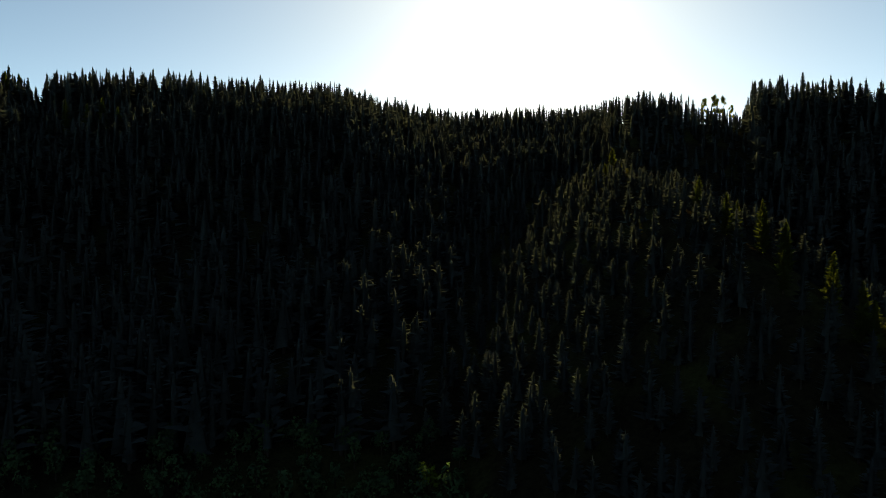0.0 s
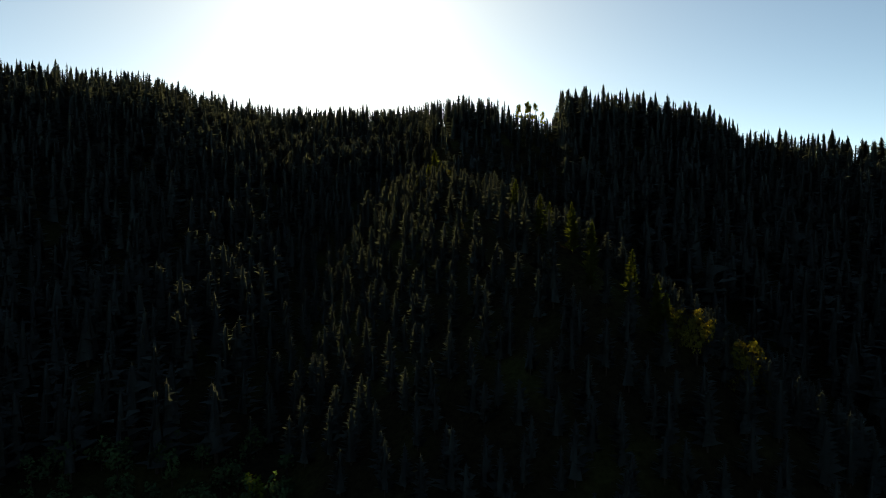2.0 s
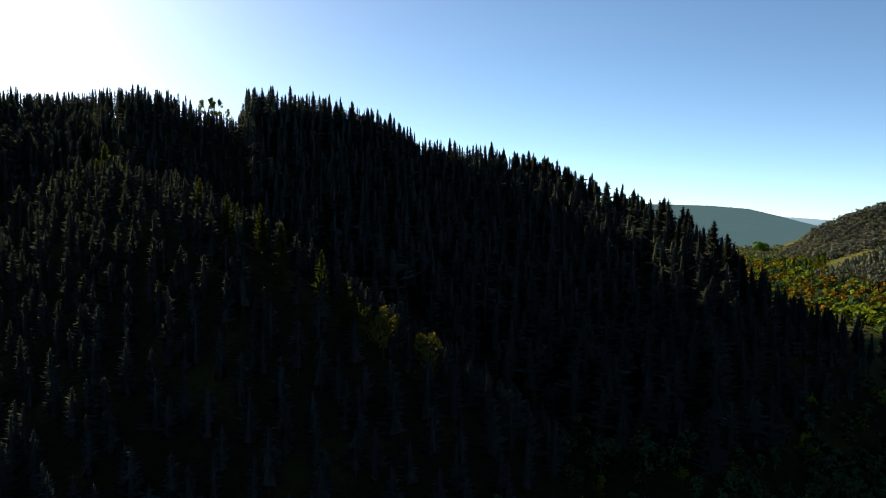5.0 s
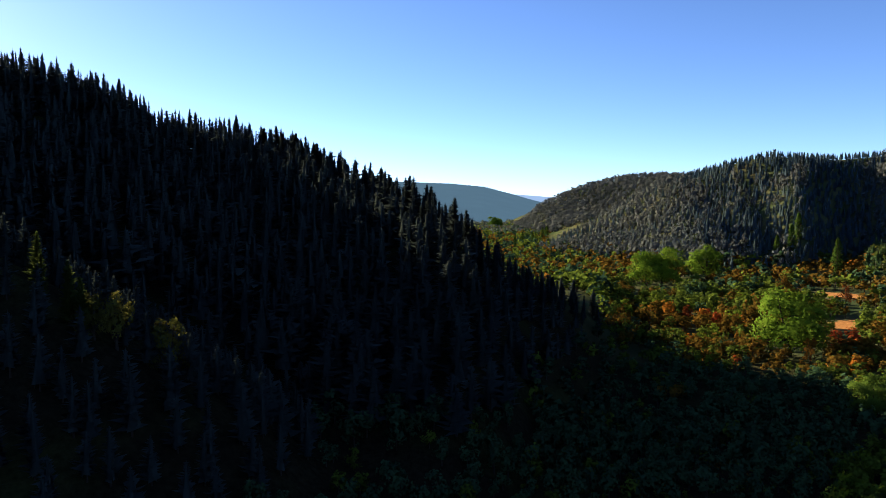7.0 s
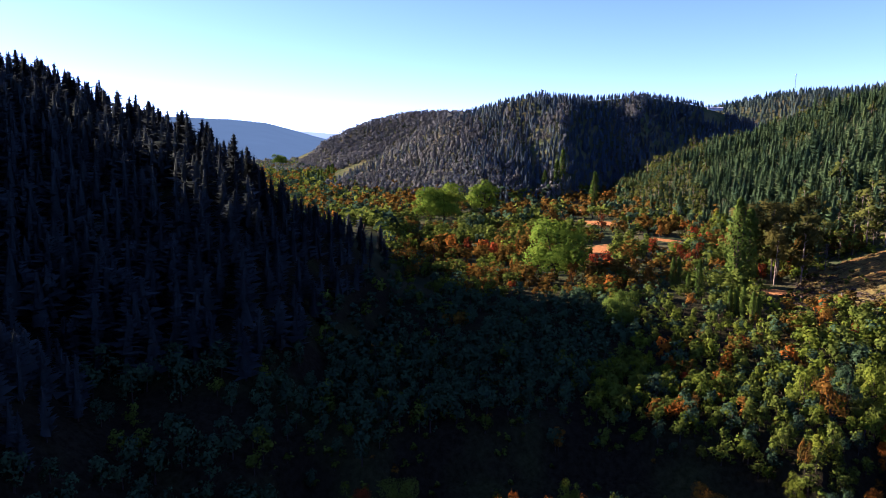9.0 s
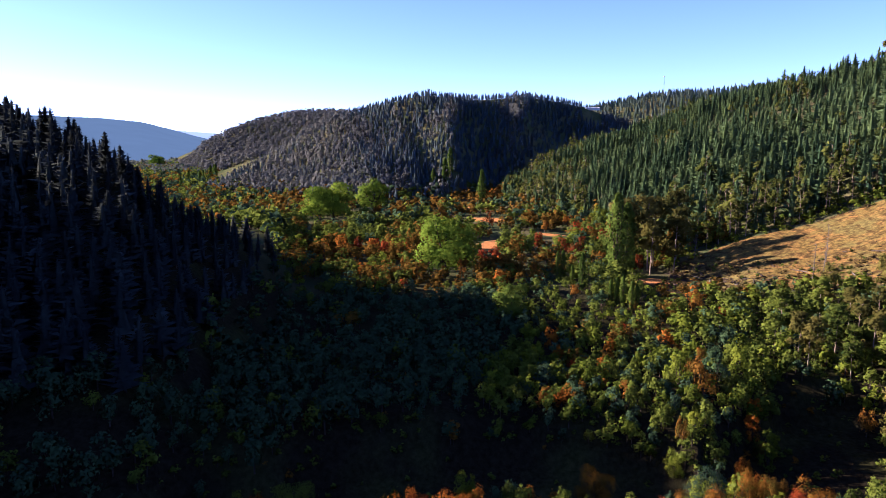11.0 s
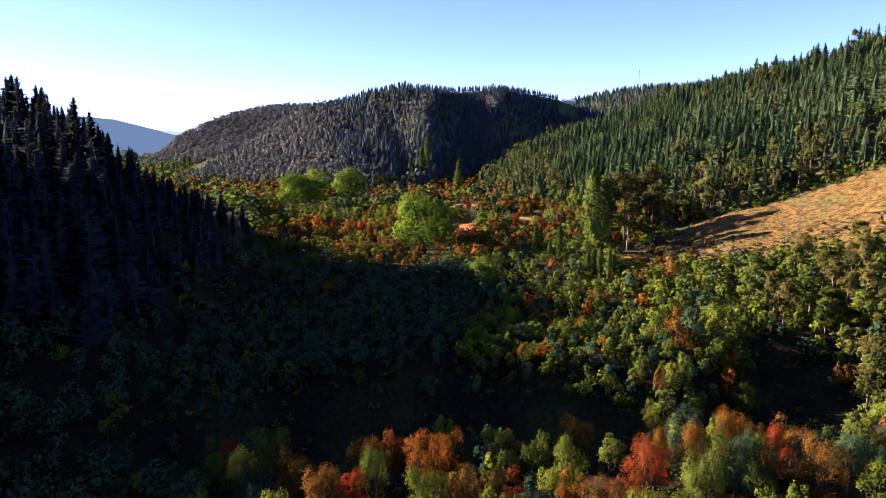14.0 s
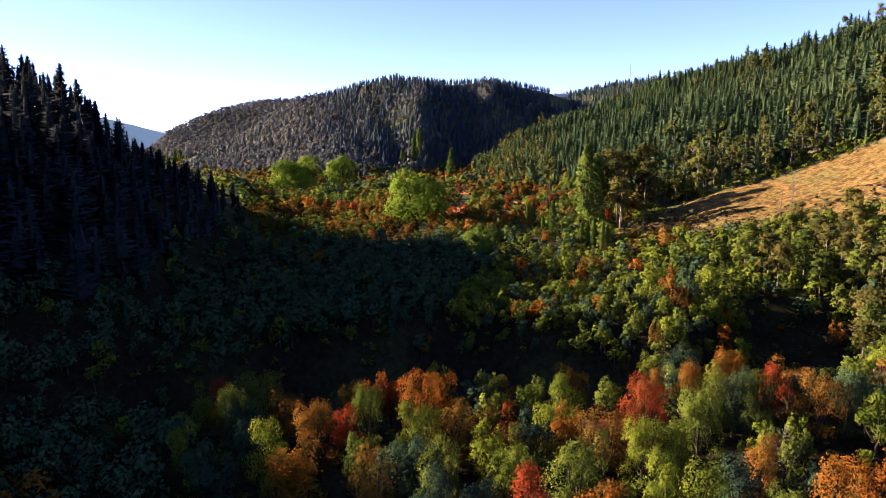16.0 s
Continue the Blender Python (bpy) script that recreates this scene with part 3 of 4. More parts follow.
def planted(name, shapes, spots, heights, widths, rng, stem_mat, leaf_mat, label, category, closed=0.0):
    """Many trees joined into one piece of woodland; closed: how far their crowns make one canopy."""
    spots = np.asarray(spots, float)
    if len(spots) == 0:
        return None
    pick = rng.randint(0, len(shapes), len(spots))
    turn = rng.uniform(0, 6.283, len(spots))
    cos, qs, ms, faces, base = [], [], [], [], 0
    for k, (stem, crown) in enumerate(shapes):
        sel = np.where(pick == k)[0]
        if len(sel) == 0:
            continue
        co, q = merge([stem, crown[:2]])
        face = np.vstack([np.zeros((len(stem[0]), 3)), crown[2]]) if len(crown) > 2 else np.zeros((len(co), 3))
        mat = np.concatenate([np.zeros(len(stem[1]), int), np.ones(len(crown[1]), int)])
        c, s = np.cos(turn[sel])[:, None], np.sin(turn[sel])[:, None]
        w, h = widths[sel][:, None], heights[sel][:, None]
        x = (co[None, :, 0] * c - co[None, :, 1] * s) * w + spots[sel, 0][:, None]
        y = (co[None, :, 0] * s + co[None, :, 1] * c) * w + spots[sel, 1][:, None]
        z = co[None, :, 2] * h + spots[sel, 2][:, None]
        cos.append(np.stack([x, y, z], -1).reshape(-1, 3))
        fx, fy = face[None, :, 0] * c - face[None, :, 1] * s, face[None, :, 0] * s + face[None, :, 1] * c
        faces.append(np.stack([fx, fy, face[None, :, 2] + closed + 0 * fx], -1).reshape(-1, 3))
        qs.append((q[None] + (np.arange(len(sel)) * len(co))[:, None, None]).reshape(-1, 4) + base)
        ms.append(np.tile(mat, len(sel)))
        base += len(sel) * len(co)
    me = quad_mesh(name, np.vstack(cos), np.vstack(qs), np.concatenate(ms))
    crown_sides(me, np.vstack(faces))
    me.materials.append(stem_mat)
    me.materials.append(leaf_mat)
    return tagged(new(name, me), label, category, kind="stuff")


def scatter(x0, x1, y0, y1, step, rng):
    xs, ys = np.meshgrid(np.arange(x0, x1, step), np.arange(y0, y1, step))
    x = xs.ravel() + rng.uniform(-0.48, 0.48, xs.size) * step
    y = ys.ravel() + rng.uniform(-0.48, 0.48, xs.size) * step
    return x, y


def tree_thing(name, shape, stem_mat, leaf_mat, label, category, group):
    """A single tree: an Empty at its foot with a trunk and a crown."""
    top = tagged(new(name), label, category, group)
    for part_name, (co, q, *face), mat in (("trunk", shape[0], stem_mat), ("crown", shape[1], leaf_mat)):
        me = quad_mesh(part_name, co, q)
        if face:
            crown_sides(me, face[0])
        me.materials.append(mat)
        new(part_name, me).parent = top
    return top


class Nursery:
    """Keeps one built tree per kind and shape; later ones share its meshes."""

    def __init__(self):
        self.first = {}

    def plant(self, key, x, y, h, w, turn, make):
        z = float(land(x, y)[0])
        m = Matrix.Translation((x, y, z - 0.1)) @ Matrix.Rotation(turn, 4, 'Z')
        if key not in self.first:
            ob = make()
            ob.matrix_basis = m @ Matrix.Diagonal((w, w, h, 1))
            self.first[key] = ob
            return ob
        ob = copy_thing(self.first[key], m)
        ob.scale = (w, w, h)
        return ob


nursery = Nursery()
rng = np.random.RandomState(11)

PINE_MID = [pine_shape(s, 130, 1, 3, 4, 0.07, 0.155) for s in range(6)]
PINE_LOW = [pine_shape(20 + s, 44, 1, 2, 3, 0.06, 0.155) for s in range(5)]
PINE_FINE = [pine_shape(40 + s, 240, 2, 3, 4, 0.028, 0.135) for s in range(5)]
PINE_FAR = [pine_shape(60 + s, 26, 1, 1, 3, 0.10, 0.18) for s in range(4)]
PINE_SIDE = [pine_shape(90 + s, 84, 1, 2, 3, 0.075, 0.155) for s in range(6)]
PINE_THIN = [pine_shape(80 + s, 150, 1, 3, 3, 0.018, 0.105) for s in range(6)]
BROAD_FINE = [broad_shape(100 + s, 3300, 0.0155, True, s % 2 == 1, count=18, slim=0.6) for s in range(4)]
BROAD_TALL = [broad_shape(104 + s, 6200, 0.0108, True, s % 2 == 1, count=22, slim=0.6) for s in range(4)]
BROAD_GOOD = [broad_shape(110 + s, 1000, 0.028, True, s % 2 == 1, slim=0.3) for s in range(4)]
BROAD_MID = [broad_shape(120 + s, 210, 0.058, False, s % 2 == 1, slim=0.1) for s in range(4)]
BROAD_SEMI = [broad_shape(130 + s, 300, 0.050, False, s % 2 == 1, slim=0.2) for s in range(4)]
BROAD_FAR = [broad_shape(140 + s, 56, 0.11, False, slim=0.0, count=9) for s in range(4)]
EUCA_FINE = [euca_shape(160 + s, 1500, 0.0175, 0.6) for s in range(3)]
EUCA_MID = [euca_shape(170 + s, 210, 0.030, 0.4) for s in range(4)]
CLUMP_FAR = [broad_shape(240 + s, 26, 0.16, False) for s in range(3)]
GUM_FAR = [broad_shape(230 + s, 36, 0.11, False, True, slim=0.0) for s in range(4)]
POPLAR_FINE = [poplar_shape(180 + s, 1500, 0.020) for s in range(3)]
ROUND_FINE = [broad_shape(190 + s, 6500, 0.018, True, False, 0.16, 40) for s in range(3)]


def hill_pick(x, y):
    z, which = land(x, y)
    r, a = polar(x, y)
    return z, which, r, a


# ---- pine woods of the near hill ----
x, y = scatter(-330, 420, 60, 560, 5.6, rng)
z, which, r, a = hill_pick(x, y)
crest = along(a, NEAR)
keep = ((which == 1) | (which == 7)) & (z > 13) & (r < crest + 20) & (a > -37) & (a < 76)
keep &= (r > crest - 34) | (a > 40) | (which == 7) | (rng.rand(len(x)) < 0.78)
x, y, z, r, a, crest = (v[keep] for v in (x, y, z, r, a, crest))
tall = np.where((r < 262) & (spur_height(x, y) > z - 8), 9.5, along(a, NEAR_WOOD) * 1.04)
h = tall * np.where(np.abs(r - crest) < 26, rng.uniform(0.8, 1.2, len(x)), rng.uniform(0.78, 1.12, len(x)))
rim = np.abs(r - crest) < 9
thin = rng.rand(len(x))
single = rim & (thin < 0.55)
top = ~single & (((r > crest - 16) & (r < crest + 12)) | ((r < 270) & (spur_height(x, y) > z - 6)))
on_spur = top & (r < 270) & (r < crest - 40)
tips = (on_spur & (np.abs(r - along(a, SPUR_LINE)) < 5.5) & (a > 19) & (a < 33)) | ((np.abs(r - np.interp(a, [9, 14.5], [308, 262])) < 8) & (a > 9) & (a < 14.5) & ~single)
stout = rng.uniform(0.9, 1.35, len(x))
close = (r < 190) & (a > 46)
for sel, shapes, wide in ((on_spur & ~tips, PINE_MID, 1.3), (top & ~on_spur & ~tips, PINE_MID, 1.05), (~single & ~top & ~tips & close, PINE_MID, 1.8), (~single & ~top & ~tips & ~close, PINE_LOW, 2.0)):
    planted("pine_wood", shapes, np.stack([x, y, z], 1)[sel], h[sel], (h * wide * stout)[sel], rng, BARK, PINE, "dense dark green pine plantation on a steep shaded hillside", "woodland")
planted("pine_wood", PINE_FINE, np.stack([x, y, z], 1)[tips], h[tips] * 1.1, h[tips] * 1.3, rng, BARK, PINE_TIPS, "pines along the crest of the spur, coloured yellow-green as if sunlit", "woodland")
for i in np.where(single)[0][:300]:
    k = rng.randint(5)
    nursery.plant(("pine", k), x[i], y[i], h[i] * (1.12 if a[i] < 44 else 1.0), h[i] * (0.92 if a[i] < 44 else 1.35), rng.uniform(0, 6.28),
                  lambda: tree_thing("pine_tree", PINE_FINE[k], BARK, PINE, "tall dark green pine on the crest of the hill", "tree", "pines along the ridge"))

x, y = scatter(-330, 420, 60, 560, 3.4, rng)
r, a = polar(x, y)
keep = (np.abs(r - along(a, NEAR) - 1) < 8) & (a > -37) & (a < 68) & (rng.rand(len(x)) < 0.75)
x, y, r, a = x[keep], y[keep], r[keep], a[keep]
z = land(x, y)[0]
near_end = smooth((a - 42) / 6)
h = along(a, NEAR_WOOD) * rng.uniform(0.6, 1.25, len(x)) * (1 - 0.15 * near_end)
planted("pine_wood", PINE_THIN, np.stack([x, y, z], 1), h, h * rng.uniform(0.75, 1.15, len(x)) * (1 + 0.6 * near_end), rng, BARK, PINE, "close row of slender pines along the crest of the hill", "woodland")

# ---- woods of the side hill, centre hill and far hills ----
SHED_PLACE = (1008 * math.sin(radians(96.9)), 1008 * math.cos(radians(96.9)))


def hides_shed(x, y):
    r, a = polar(x, y)
    return (np.abs(a - 96.9) < 0.75) & (r > 950) & (r < 1040)


x, y = scatter(60, 700, -620, 40, 5.3, rng)
z, which, r, a = hill_pick(x, y)
cut = cut_slope(r, a)
upper = np.maximum(np.interp(a, FELLED_A, FELLED_R) + 4, 300)
keep = (which == 4) & (z > 9) & (cut < 0.05) & (a < 124) & (r > upper - 4)
x, y, z, r, a, upper = (v[keep] for v in (x, y, z, r, a, upper))
h = np.interp(r, [300, 480], [18, 13]) * (0.9 + 0.2 * wave(x, y, 45, 35)) * rng.uniform(0.7, 1.2, len(x))
gum = ((r < upper + 40) & (rng.rand(len(x)) < 0.42)) | (wave(x, y, 120, 31) + 0.4 * rng.normal(size=len(x)) > 1.05) | ((a < 96.5) & (rng.rand(len(x)) < 0.3 + 0.4 * (wave(x, y, 50, 37) > 0.3)))
h = h * np.where(rng.rand(len(x)) < 0.12, 1.3, 1.0)
spots = np.stack([x, y, z], 1)
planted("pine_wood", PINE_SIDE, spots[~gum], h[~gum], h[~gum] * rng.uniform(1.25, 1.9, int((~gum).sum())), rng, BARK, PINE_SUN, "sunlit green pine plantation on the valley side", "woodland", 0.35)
planted("eucalyptus_wood", EUCA_MID, spots[gum], h[gum] * 1.05, h[gum] * 1.3, rng, PALE_BARK, EUCA_OLIVE, "slender olive eucalyptus trees above the felled slope", "woodland")

x, y = scatter(300, 1120, -330, 480, 5.3, rng)
z, which, r, a = hill_pick(x, y)
crest = along(a, CENTRE)
keep = (which == 2) & (r < crest + 18) & (z > 7) & ~hides_shed(x, y)
x, y, z, r, a, crest = (v[keep] for v in (x, y, z, r, a, crest))
h = 10 * rng.uniform(0.7, 1.2, len(x)) * (1 - 0.3 * smooth((r - crest + 35) / 25))
fold = sum(share * np.exp(-((a - mid) / broad) ** 2) for mid, broad, share in FOLDS) * 5
brow = smooth((r - crest + 60) / 40)
gum = 0.7 * wave(x, y, 150, 33) + 0.6 * rng.normal(size=len(x)) + 1.5 * smooth((81 - a) / 5) + fold - 0.9 * brow > 0.55
spots = np.stack([x, y, z], 1)
planted("far_pine_wood", PINE_FAR, spots[~gum], h[~gum], h[~gum] * 1.7, rng, BARK, PINE_HAZED, "haze-blue pine wood on the distant hill", "woodland", 1.0)
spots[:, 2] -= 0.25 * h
planted("far_eucalyptus_wood", GUM_FAR, spots[gum], h[gum] * 1.3, h[gum] * 0.85, rng, BARK, EUCA_HAZED, "haze-grey eucalyptus wood on the distant hill", "woodland", 1.0)

x, y = scatter(700, 1400, -900, 60, 8.5, rng)
z, which, r, a = hill_pick(x, y)
keep = (which == 3) & (r < 1330) & (a < 122) & ~hides_shed(x, y)
h = 12 * rng.uniform(0.6, 1.2, len(x))
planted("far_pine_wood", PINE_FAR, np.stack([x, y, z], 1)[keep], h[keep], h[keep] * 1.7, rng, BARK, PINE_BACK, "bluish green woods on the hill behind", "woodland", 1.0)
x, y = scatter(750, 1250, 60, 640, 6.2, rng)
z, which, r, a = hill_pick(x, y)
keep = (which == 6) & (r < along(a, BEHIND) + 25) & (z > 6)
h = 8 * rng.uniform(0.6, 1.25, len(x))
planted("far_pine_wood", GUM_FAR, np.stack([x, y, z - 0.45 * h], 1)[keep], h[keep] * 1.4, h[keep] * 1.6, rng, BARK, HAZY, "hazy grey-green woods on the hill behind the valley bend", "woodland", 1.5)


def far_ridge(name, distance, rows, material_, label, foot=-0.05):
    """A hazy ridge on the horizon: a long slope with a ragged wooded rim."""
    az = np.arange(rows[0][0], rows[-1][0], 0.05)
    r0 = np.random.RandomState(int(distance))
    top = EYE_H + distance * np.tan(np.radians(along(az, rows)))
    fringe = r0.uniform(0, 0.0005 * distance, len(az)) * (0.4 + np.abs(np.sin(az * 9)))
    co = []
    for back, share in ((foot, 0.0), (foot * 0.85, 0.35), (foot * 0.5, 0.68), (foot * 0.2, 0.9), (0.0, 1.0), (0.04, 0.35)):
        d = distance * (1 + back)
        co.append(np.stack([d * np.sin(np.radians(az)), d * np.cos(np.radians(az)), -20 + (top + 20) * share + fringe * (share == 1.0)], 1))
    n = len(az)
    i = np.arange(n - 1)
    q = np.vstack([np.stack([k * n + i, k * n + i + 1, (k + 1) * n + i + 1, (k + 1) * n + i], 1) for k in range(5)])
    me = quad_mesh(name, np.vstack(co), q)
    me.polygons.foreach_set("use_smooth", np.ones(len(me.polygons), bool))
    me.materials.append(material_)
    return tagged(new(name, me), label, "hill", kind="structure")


# Aerial haze is put in as a faint bluish glow of the ridge surface.
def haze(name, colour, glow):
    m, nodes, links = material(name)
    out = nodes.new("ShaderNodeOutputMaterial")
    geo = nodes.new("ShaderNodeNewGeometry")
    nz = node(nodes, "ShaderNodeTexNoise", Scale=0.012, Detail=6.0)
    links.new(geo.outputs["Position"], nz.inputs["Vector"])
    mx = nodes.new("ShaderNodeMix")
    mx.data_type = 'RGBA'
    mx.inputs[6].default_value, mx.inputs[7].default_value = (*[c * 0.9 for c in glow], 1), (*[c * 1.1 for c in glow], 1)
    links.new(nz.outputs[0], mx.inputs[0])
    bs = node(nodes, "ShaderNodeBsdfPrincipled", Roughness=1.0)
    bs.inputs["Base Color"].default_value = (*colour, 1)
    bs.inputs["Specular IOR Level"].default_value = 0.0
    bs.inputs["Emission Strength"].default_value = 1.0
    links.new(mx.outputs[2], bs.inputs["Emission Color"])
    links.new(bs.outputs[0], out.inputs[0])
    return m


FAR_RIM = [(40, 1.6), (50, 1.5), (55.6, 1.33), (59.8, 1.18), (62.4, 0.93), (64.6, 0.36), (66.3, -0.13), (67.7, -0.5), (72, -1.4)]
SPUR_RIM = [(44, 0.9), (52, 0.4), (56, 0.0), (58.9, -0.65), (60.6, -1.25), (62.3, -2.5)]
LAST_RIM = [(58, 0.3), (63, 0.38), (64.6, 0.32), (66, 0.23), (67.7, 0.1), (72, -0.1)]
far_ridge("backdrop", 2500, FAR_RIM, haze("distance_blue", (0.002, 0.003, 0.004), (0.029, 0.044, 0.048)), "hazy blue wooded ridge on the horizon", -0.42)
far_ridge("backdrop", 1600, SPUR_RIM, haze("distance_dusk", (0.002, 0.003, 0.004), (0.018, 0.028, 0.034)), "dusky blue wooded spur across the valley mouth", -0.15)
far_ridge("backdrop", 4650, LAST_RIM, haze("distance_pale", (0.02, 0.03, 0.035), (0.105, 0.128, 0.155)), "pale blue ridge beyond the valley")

# ---- valley floor: low broadleaf woods ----
BIG = [(272, 22, 25, 34), (452, 110, 26, 36), (446, 118, 23, 30), (505, 93, 24, 30), (1080, 545, 24, 32), (1120, 560, 20, 28)]      # x, y, height, width


DARK_ROUND = (204, -2.6, 12.5, 14)


def open_ground(x, y):
    out = (bare(x, y) > 0.25) | hides_earth(x, y)
    for bx, by, bh, bw in BIG + [DARK_ROUND]:
        out |= np.hypot(x - bx, y - by) < bw * 0.36
    return out


def colours(x, y, rng):
    """Which foliage a low tree has, in patches."""
    v = rng.rand(len(x))
    r, a = polar(x, y)
    warm = wave(x, y, 75, 51) + 0.55 * rng.normal(size=len(x)) + 0.45 * smooth((r - 235) / 30) + 0.4 * smooth((r - 380) / 60) + 0.75 * smooth((r - 215) / 20) * smooth((345 - r) / 30) * smooth((a - 74) / 4) * smooth((96 - a) / 4)
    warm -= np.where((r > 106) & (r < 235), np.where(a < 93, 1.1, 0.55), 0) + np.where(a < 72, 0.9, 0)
    far = r > 225
    kinds = np.where(v < 0.55, "olive", np.where(v < 0.72, "sage", "yellow")).astype(object)
    kinds[far & (v > 0.86)] = "olive"
    # inside the hill's shadow nearly all trees get dark bluish sage: shade put into colour
    hill_shade = (a < np.interp(r, [60, 110, 200, 235], [78, 84, 93, 88])) & (r < 235)
    kinds[hill_shade & (v > 0.06)] = "sage"
    # beyond 430 m sage and rust replace livelier kinds, standing in for haze
    kinds[(r > 430) & (v > 0.62)] = "sage"
    kinds[(r > 430) & (v < 0.22)] = "rust"
    kinds[warm > np.where(far, 1.0, 0.6)] = "rust"
    kinds[warm > np.where(far, 2.3, 1.15)] = "orange"
    kinds[warm > np.where(far, 2.6, 1.6)] = "red"
    return kinds


LOOKS = {"olive": "olive green", "sage": "grey-green", "yellow": "yellow-green", "orange": "orange autumn", "red": "deep red autumn", "rust": "rusty brown autumn"}

# single trees nearest the camera's way: x, y, height
NEAR_YELLOW = [(94.9, 38.4, 4.2), (74.1, 22.8, 6.4), (104, 5.9, 4.2), (82.7, 7.3, 5.6), (80.4, -1.2, 4.4), (72.1, -3.4, 4.6), (92.9, -11.7, 6.2), (86.9, -8.8, 4.6),
               (78.7, -18.9, 5.1), (78.7, -22.1, 5.1), (89.2, -51.3, 4.9), (66.4, -18, 6.8), (66.1, -21.7, 5.8), (126, -31.2, 5.0)]
NEAR_RED = [(91.2, 34.2, 5.4), (84.3, 16.6, 4.2), (97.3, 12.4, 4.2), (84.9, -4.1, 4.2), (64.3, -5.3, 6.4), (86.2, -19, 4.4), (93.5, -22.8, 5.2), (98.1, -41.5, 5.6)]
NEAR_OLIVE = [(97.1, 31.3, 6.9), (85.8, 31.6, 5.7), (87.7, 14.2, 5.6), (76.7, 13.3, 4.8), (72.3, 3.8, 5.3), (76.4, -4.6, 4.6), (76.8, -12.2, 4.8), (68.3, -9.7, 5.8),
              (92.7, -31.1, 6.2), (84.3, -27, 6.5), (92.8, -37.8, 5.8), (63.2, -28.5, 5.1), (78.6, 34.9, 4.5), (115, -44, 5.8)]
NEAR_RUST = [(89.5, 25.8, 4.6), (82.3, 20, 5.3), (94.7, 17.2, 5.0), (83.8, 2.9, 5.4), (85.8, -1, 4.4), (67.7, 10.4, 6.4), (81.4, -14.9, 5.2), (96.7, -24.4, 5.4),
             (92.5, -45.4, 6.0), (75.1, -30.8, 5.1), (66.4, -13.2, 4.9), (115, -44.8, 7.2), (116, -15.7, 7.2)]
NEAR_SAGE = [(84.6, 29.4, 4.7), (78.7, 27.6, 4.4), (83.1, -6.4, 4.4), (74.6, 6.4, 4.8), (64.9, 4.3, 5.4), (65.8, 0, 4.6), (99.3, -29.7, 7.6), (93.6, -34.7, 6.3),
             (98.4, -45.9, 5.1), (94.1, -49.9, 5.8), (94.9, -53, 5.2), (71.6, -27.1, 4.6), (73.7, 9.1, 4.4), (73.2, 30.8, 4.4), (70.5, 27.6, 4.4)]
NEAR_ORANGE = [(65.3, 18.3, 7.0), (96.7, 15.1, 4.6), (92.1, 7.6, 6.3), (98.7, 4.8, 4.4), (85, -11.1, 5.0), (95.8, -29.4, 6.3), (99.9, -35.9, 6.7), (103, -46.2, 4.8),
               (64.9, -11.3, 4.4), (64.2, -33.9, 7.8), (67.9, -38.5, 5.9), (126, -43.3, 6.3)]
MID_RED = [(309, -32.9, 9), (316, -27.3, 7.5), (331, -16.8, 9.5), (342, -48.5, 9.5), (392, -40, 8), (414, 8, 9), (288, 8.4, 7), (325, 77, 6.5), (325, 68, 7), (326, 61.5, 6),
           (311, -68, 8), (290, -55, 6), (208, -63.5, 4.5)]
MID_RUST = [(286, -2, 6), (287, -7.6, 6), (264, -12, 6.5), (403, -24, 7), (284, 30, 8), (262, 15, 7), (271, 38, 7), (425, 38, 13), (487, 71, 9), (452, 81, 9), (218, -59, 6.2), (371, 94, 8),
            (235, -24, 5), (214, -47, 4.6), (289, -40, 7)]
taken = []


def low_tree(kind, x, y, hh, fine):
    k = rng.randint(4)
    shapes = (BROAD_TALL if hh > 9 else BROAD_FINE) if fine else BROAD_GOOD
    taken.append((x, y, hh))
    nursery.plant((kind, k, fine, fine and hh > 9), x, y, hh, hh * rng.uniform(0.78, 1.0), rng.uniform(0, 6.28),
                  lambda: tree_thing("broadleaf_tree", shapes[k], BARK, LEAVES[kind], f"small {LOOKS[kind]} broadleaf tree in the valley thicket", "tree", "low trees of the valley"))


for kind, rows in (("yellow", NEAR_YELLOW), ("red", NEAR_RED), ("olive", NEAR_OLIVE), ("rust", NEAR_RUST), ("sage", NEAR_SAGE), ("orange", NEAR_ORANGE)):
    for tx, ty, th in rows:
        low_tree(kind, tx, ty, 0.4 + th + 3.6 * (1 - smooth((math.hypot(tx, ty) - 96) / 55)), True)
for kind, rows in (("red", MID_RED), ("rust", MID_RUST)):
    for tx, ty, th in rows:
        low_tree(kind, tx, ty, th * 1.25, False)


BANK = [(135, -31), (140, -35), (144, -39), (149, -43), (154, -47), (159, -52), (139, -25), (143, -29), (147, -33), (152, -38), (157, -43), (163, -48), (131, -36), (127, -38),
        (135, -40), (123, -38), (118, -39), (129, -33), (139, -44), (114, -40), (140, -20), (141, -13), (143, -6), (145, 2), (146, -16), (148, -9)]
SOUTH = [(146, -80), (150, -77), (143, -78), (133, -79), (122, -74), (118, -68)]
for kind, tx, ty, th in (("orange", 141, -50, 6.0), ("rust", 137, -50.5, 5.4), ("yellow", 134, -51, 6.0), ("olive", 144.5, -49, 6.4), ("yellow", 139, -53, 6.4), ("orange", 146, -52, 5.4)):
    low_tree(kind, tx, ty, th, False)
for n, (tx, ty) in enumerate(SOUTH):
    low_tree(("yellow", "rust", "olive", "yellow", "red")[n % 5], tx, ty, rng.uniform(4.5, 7), False)
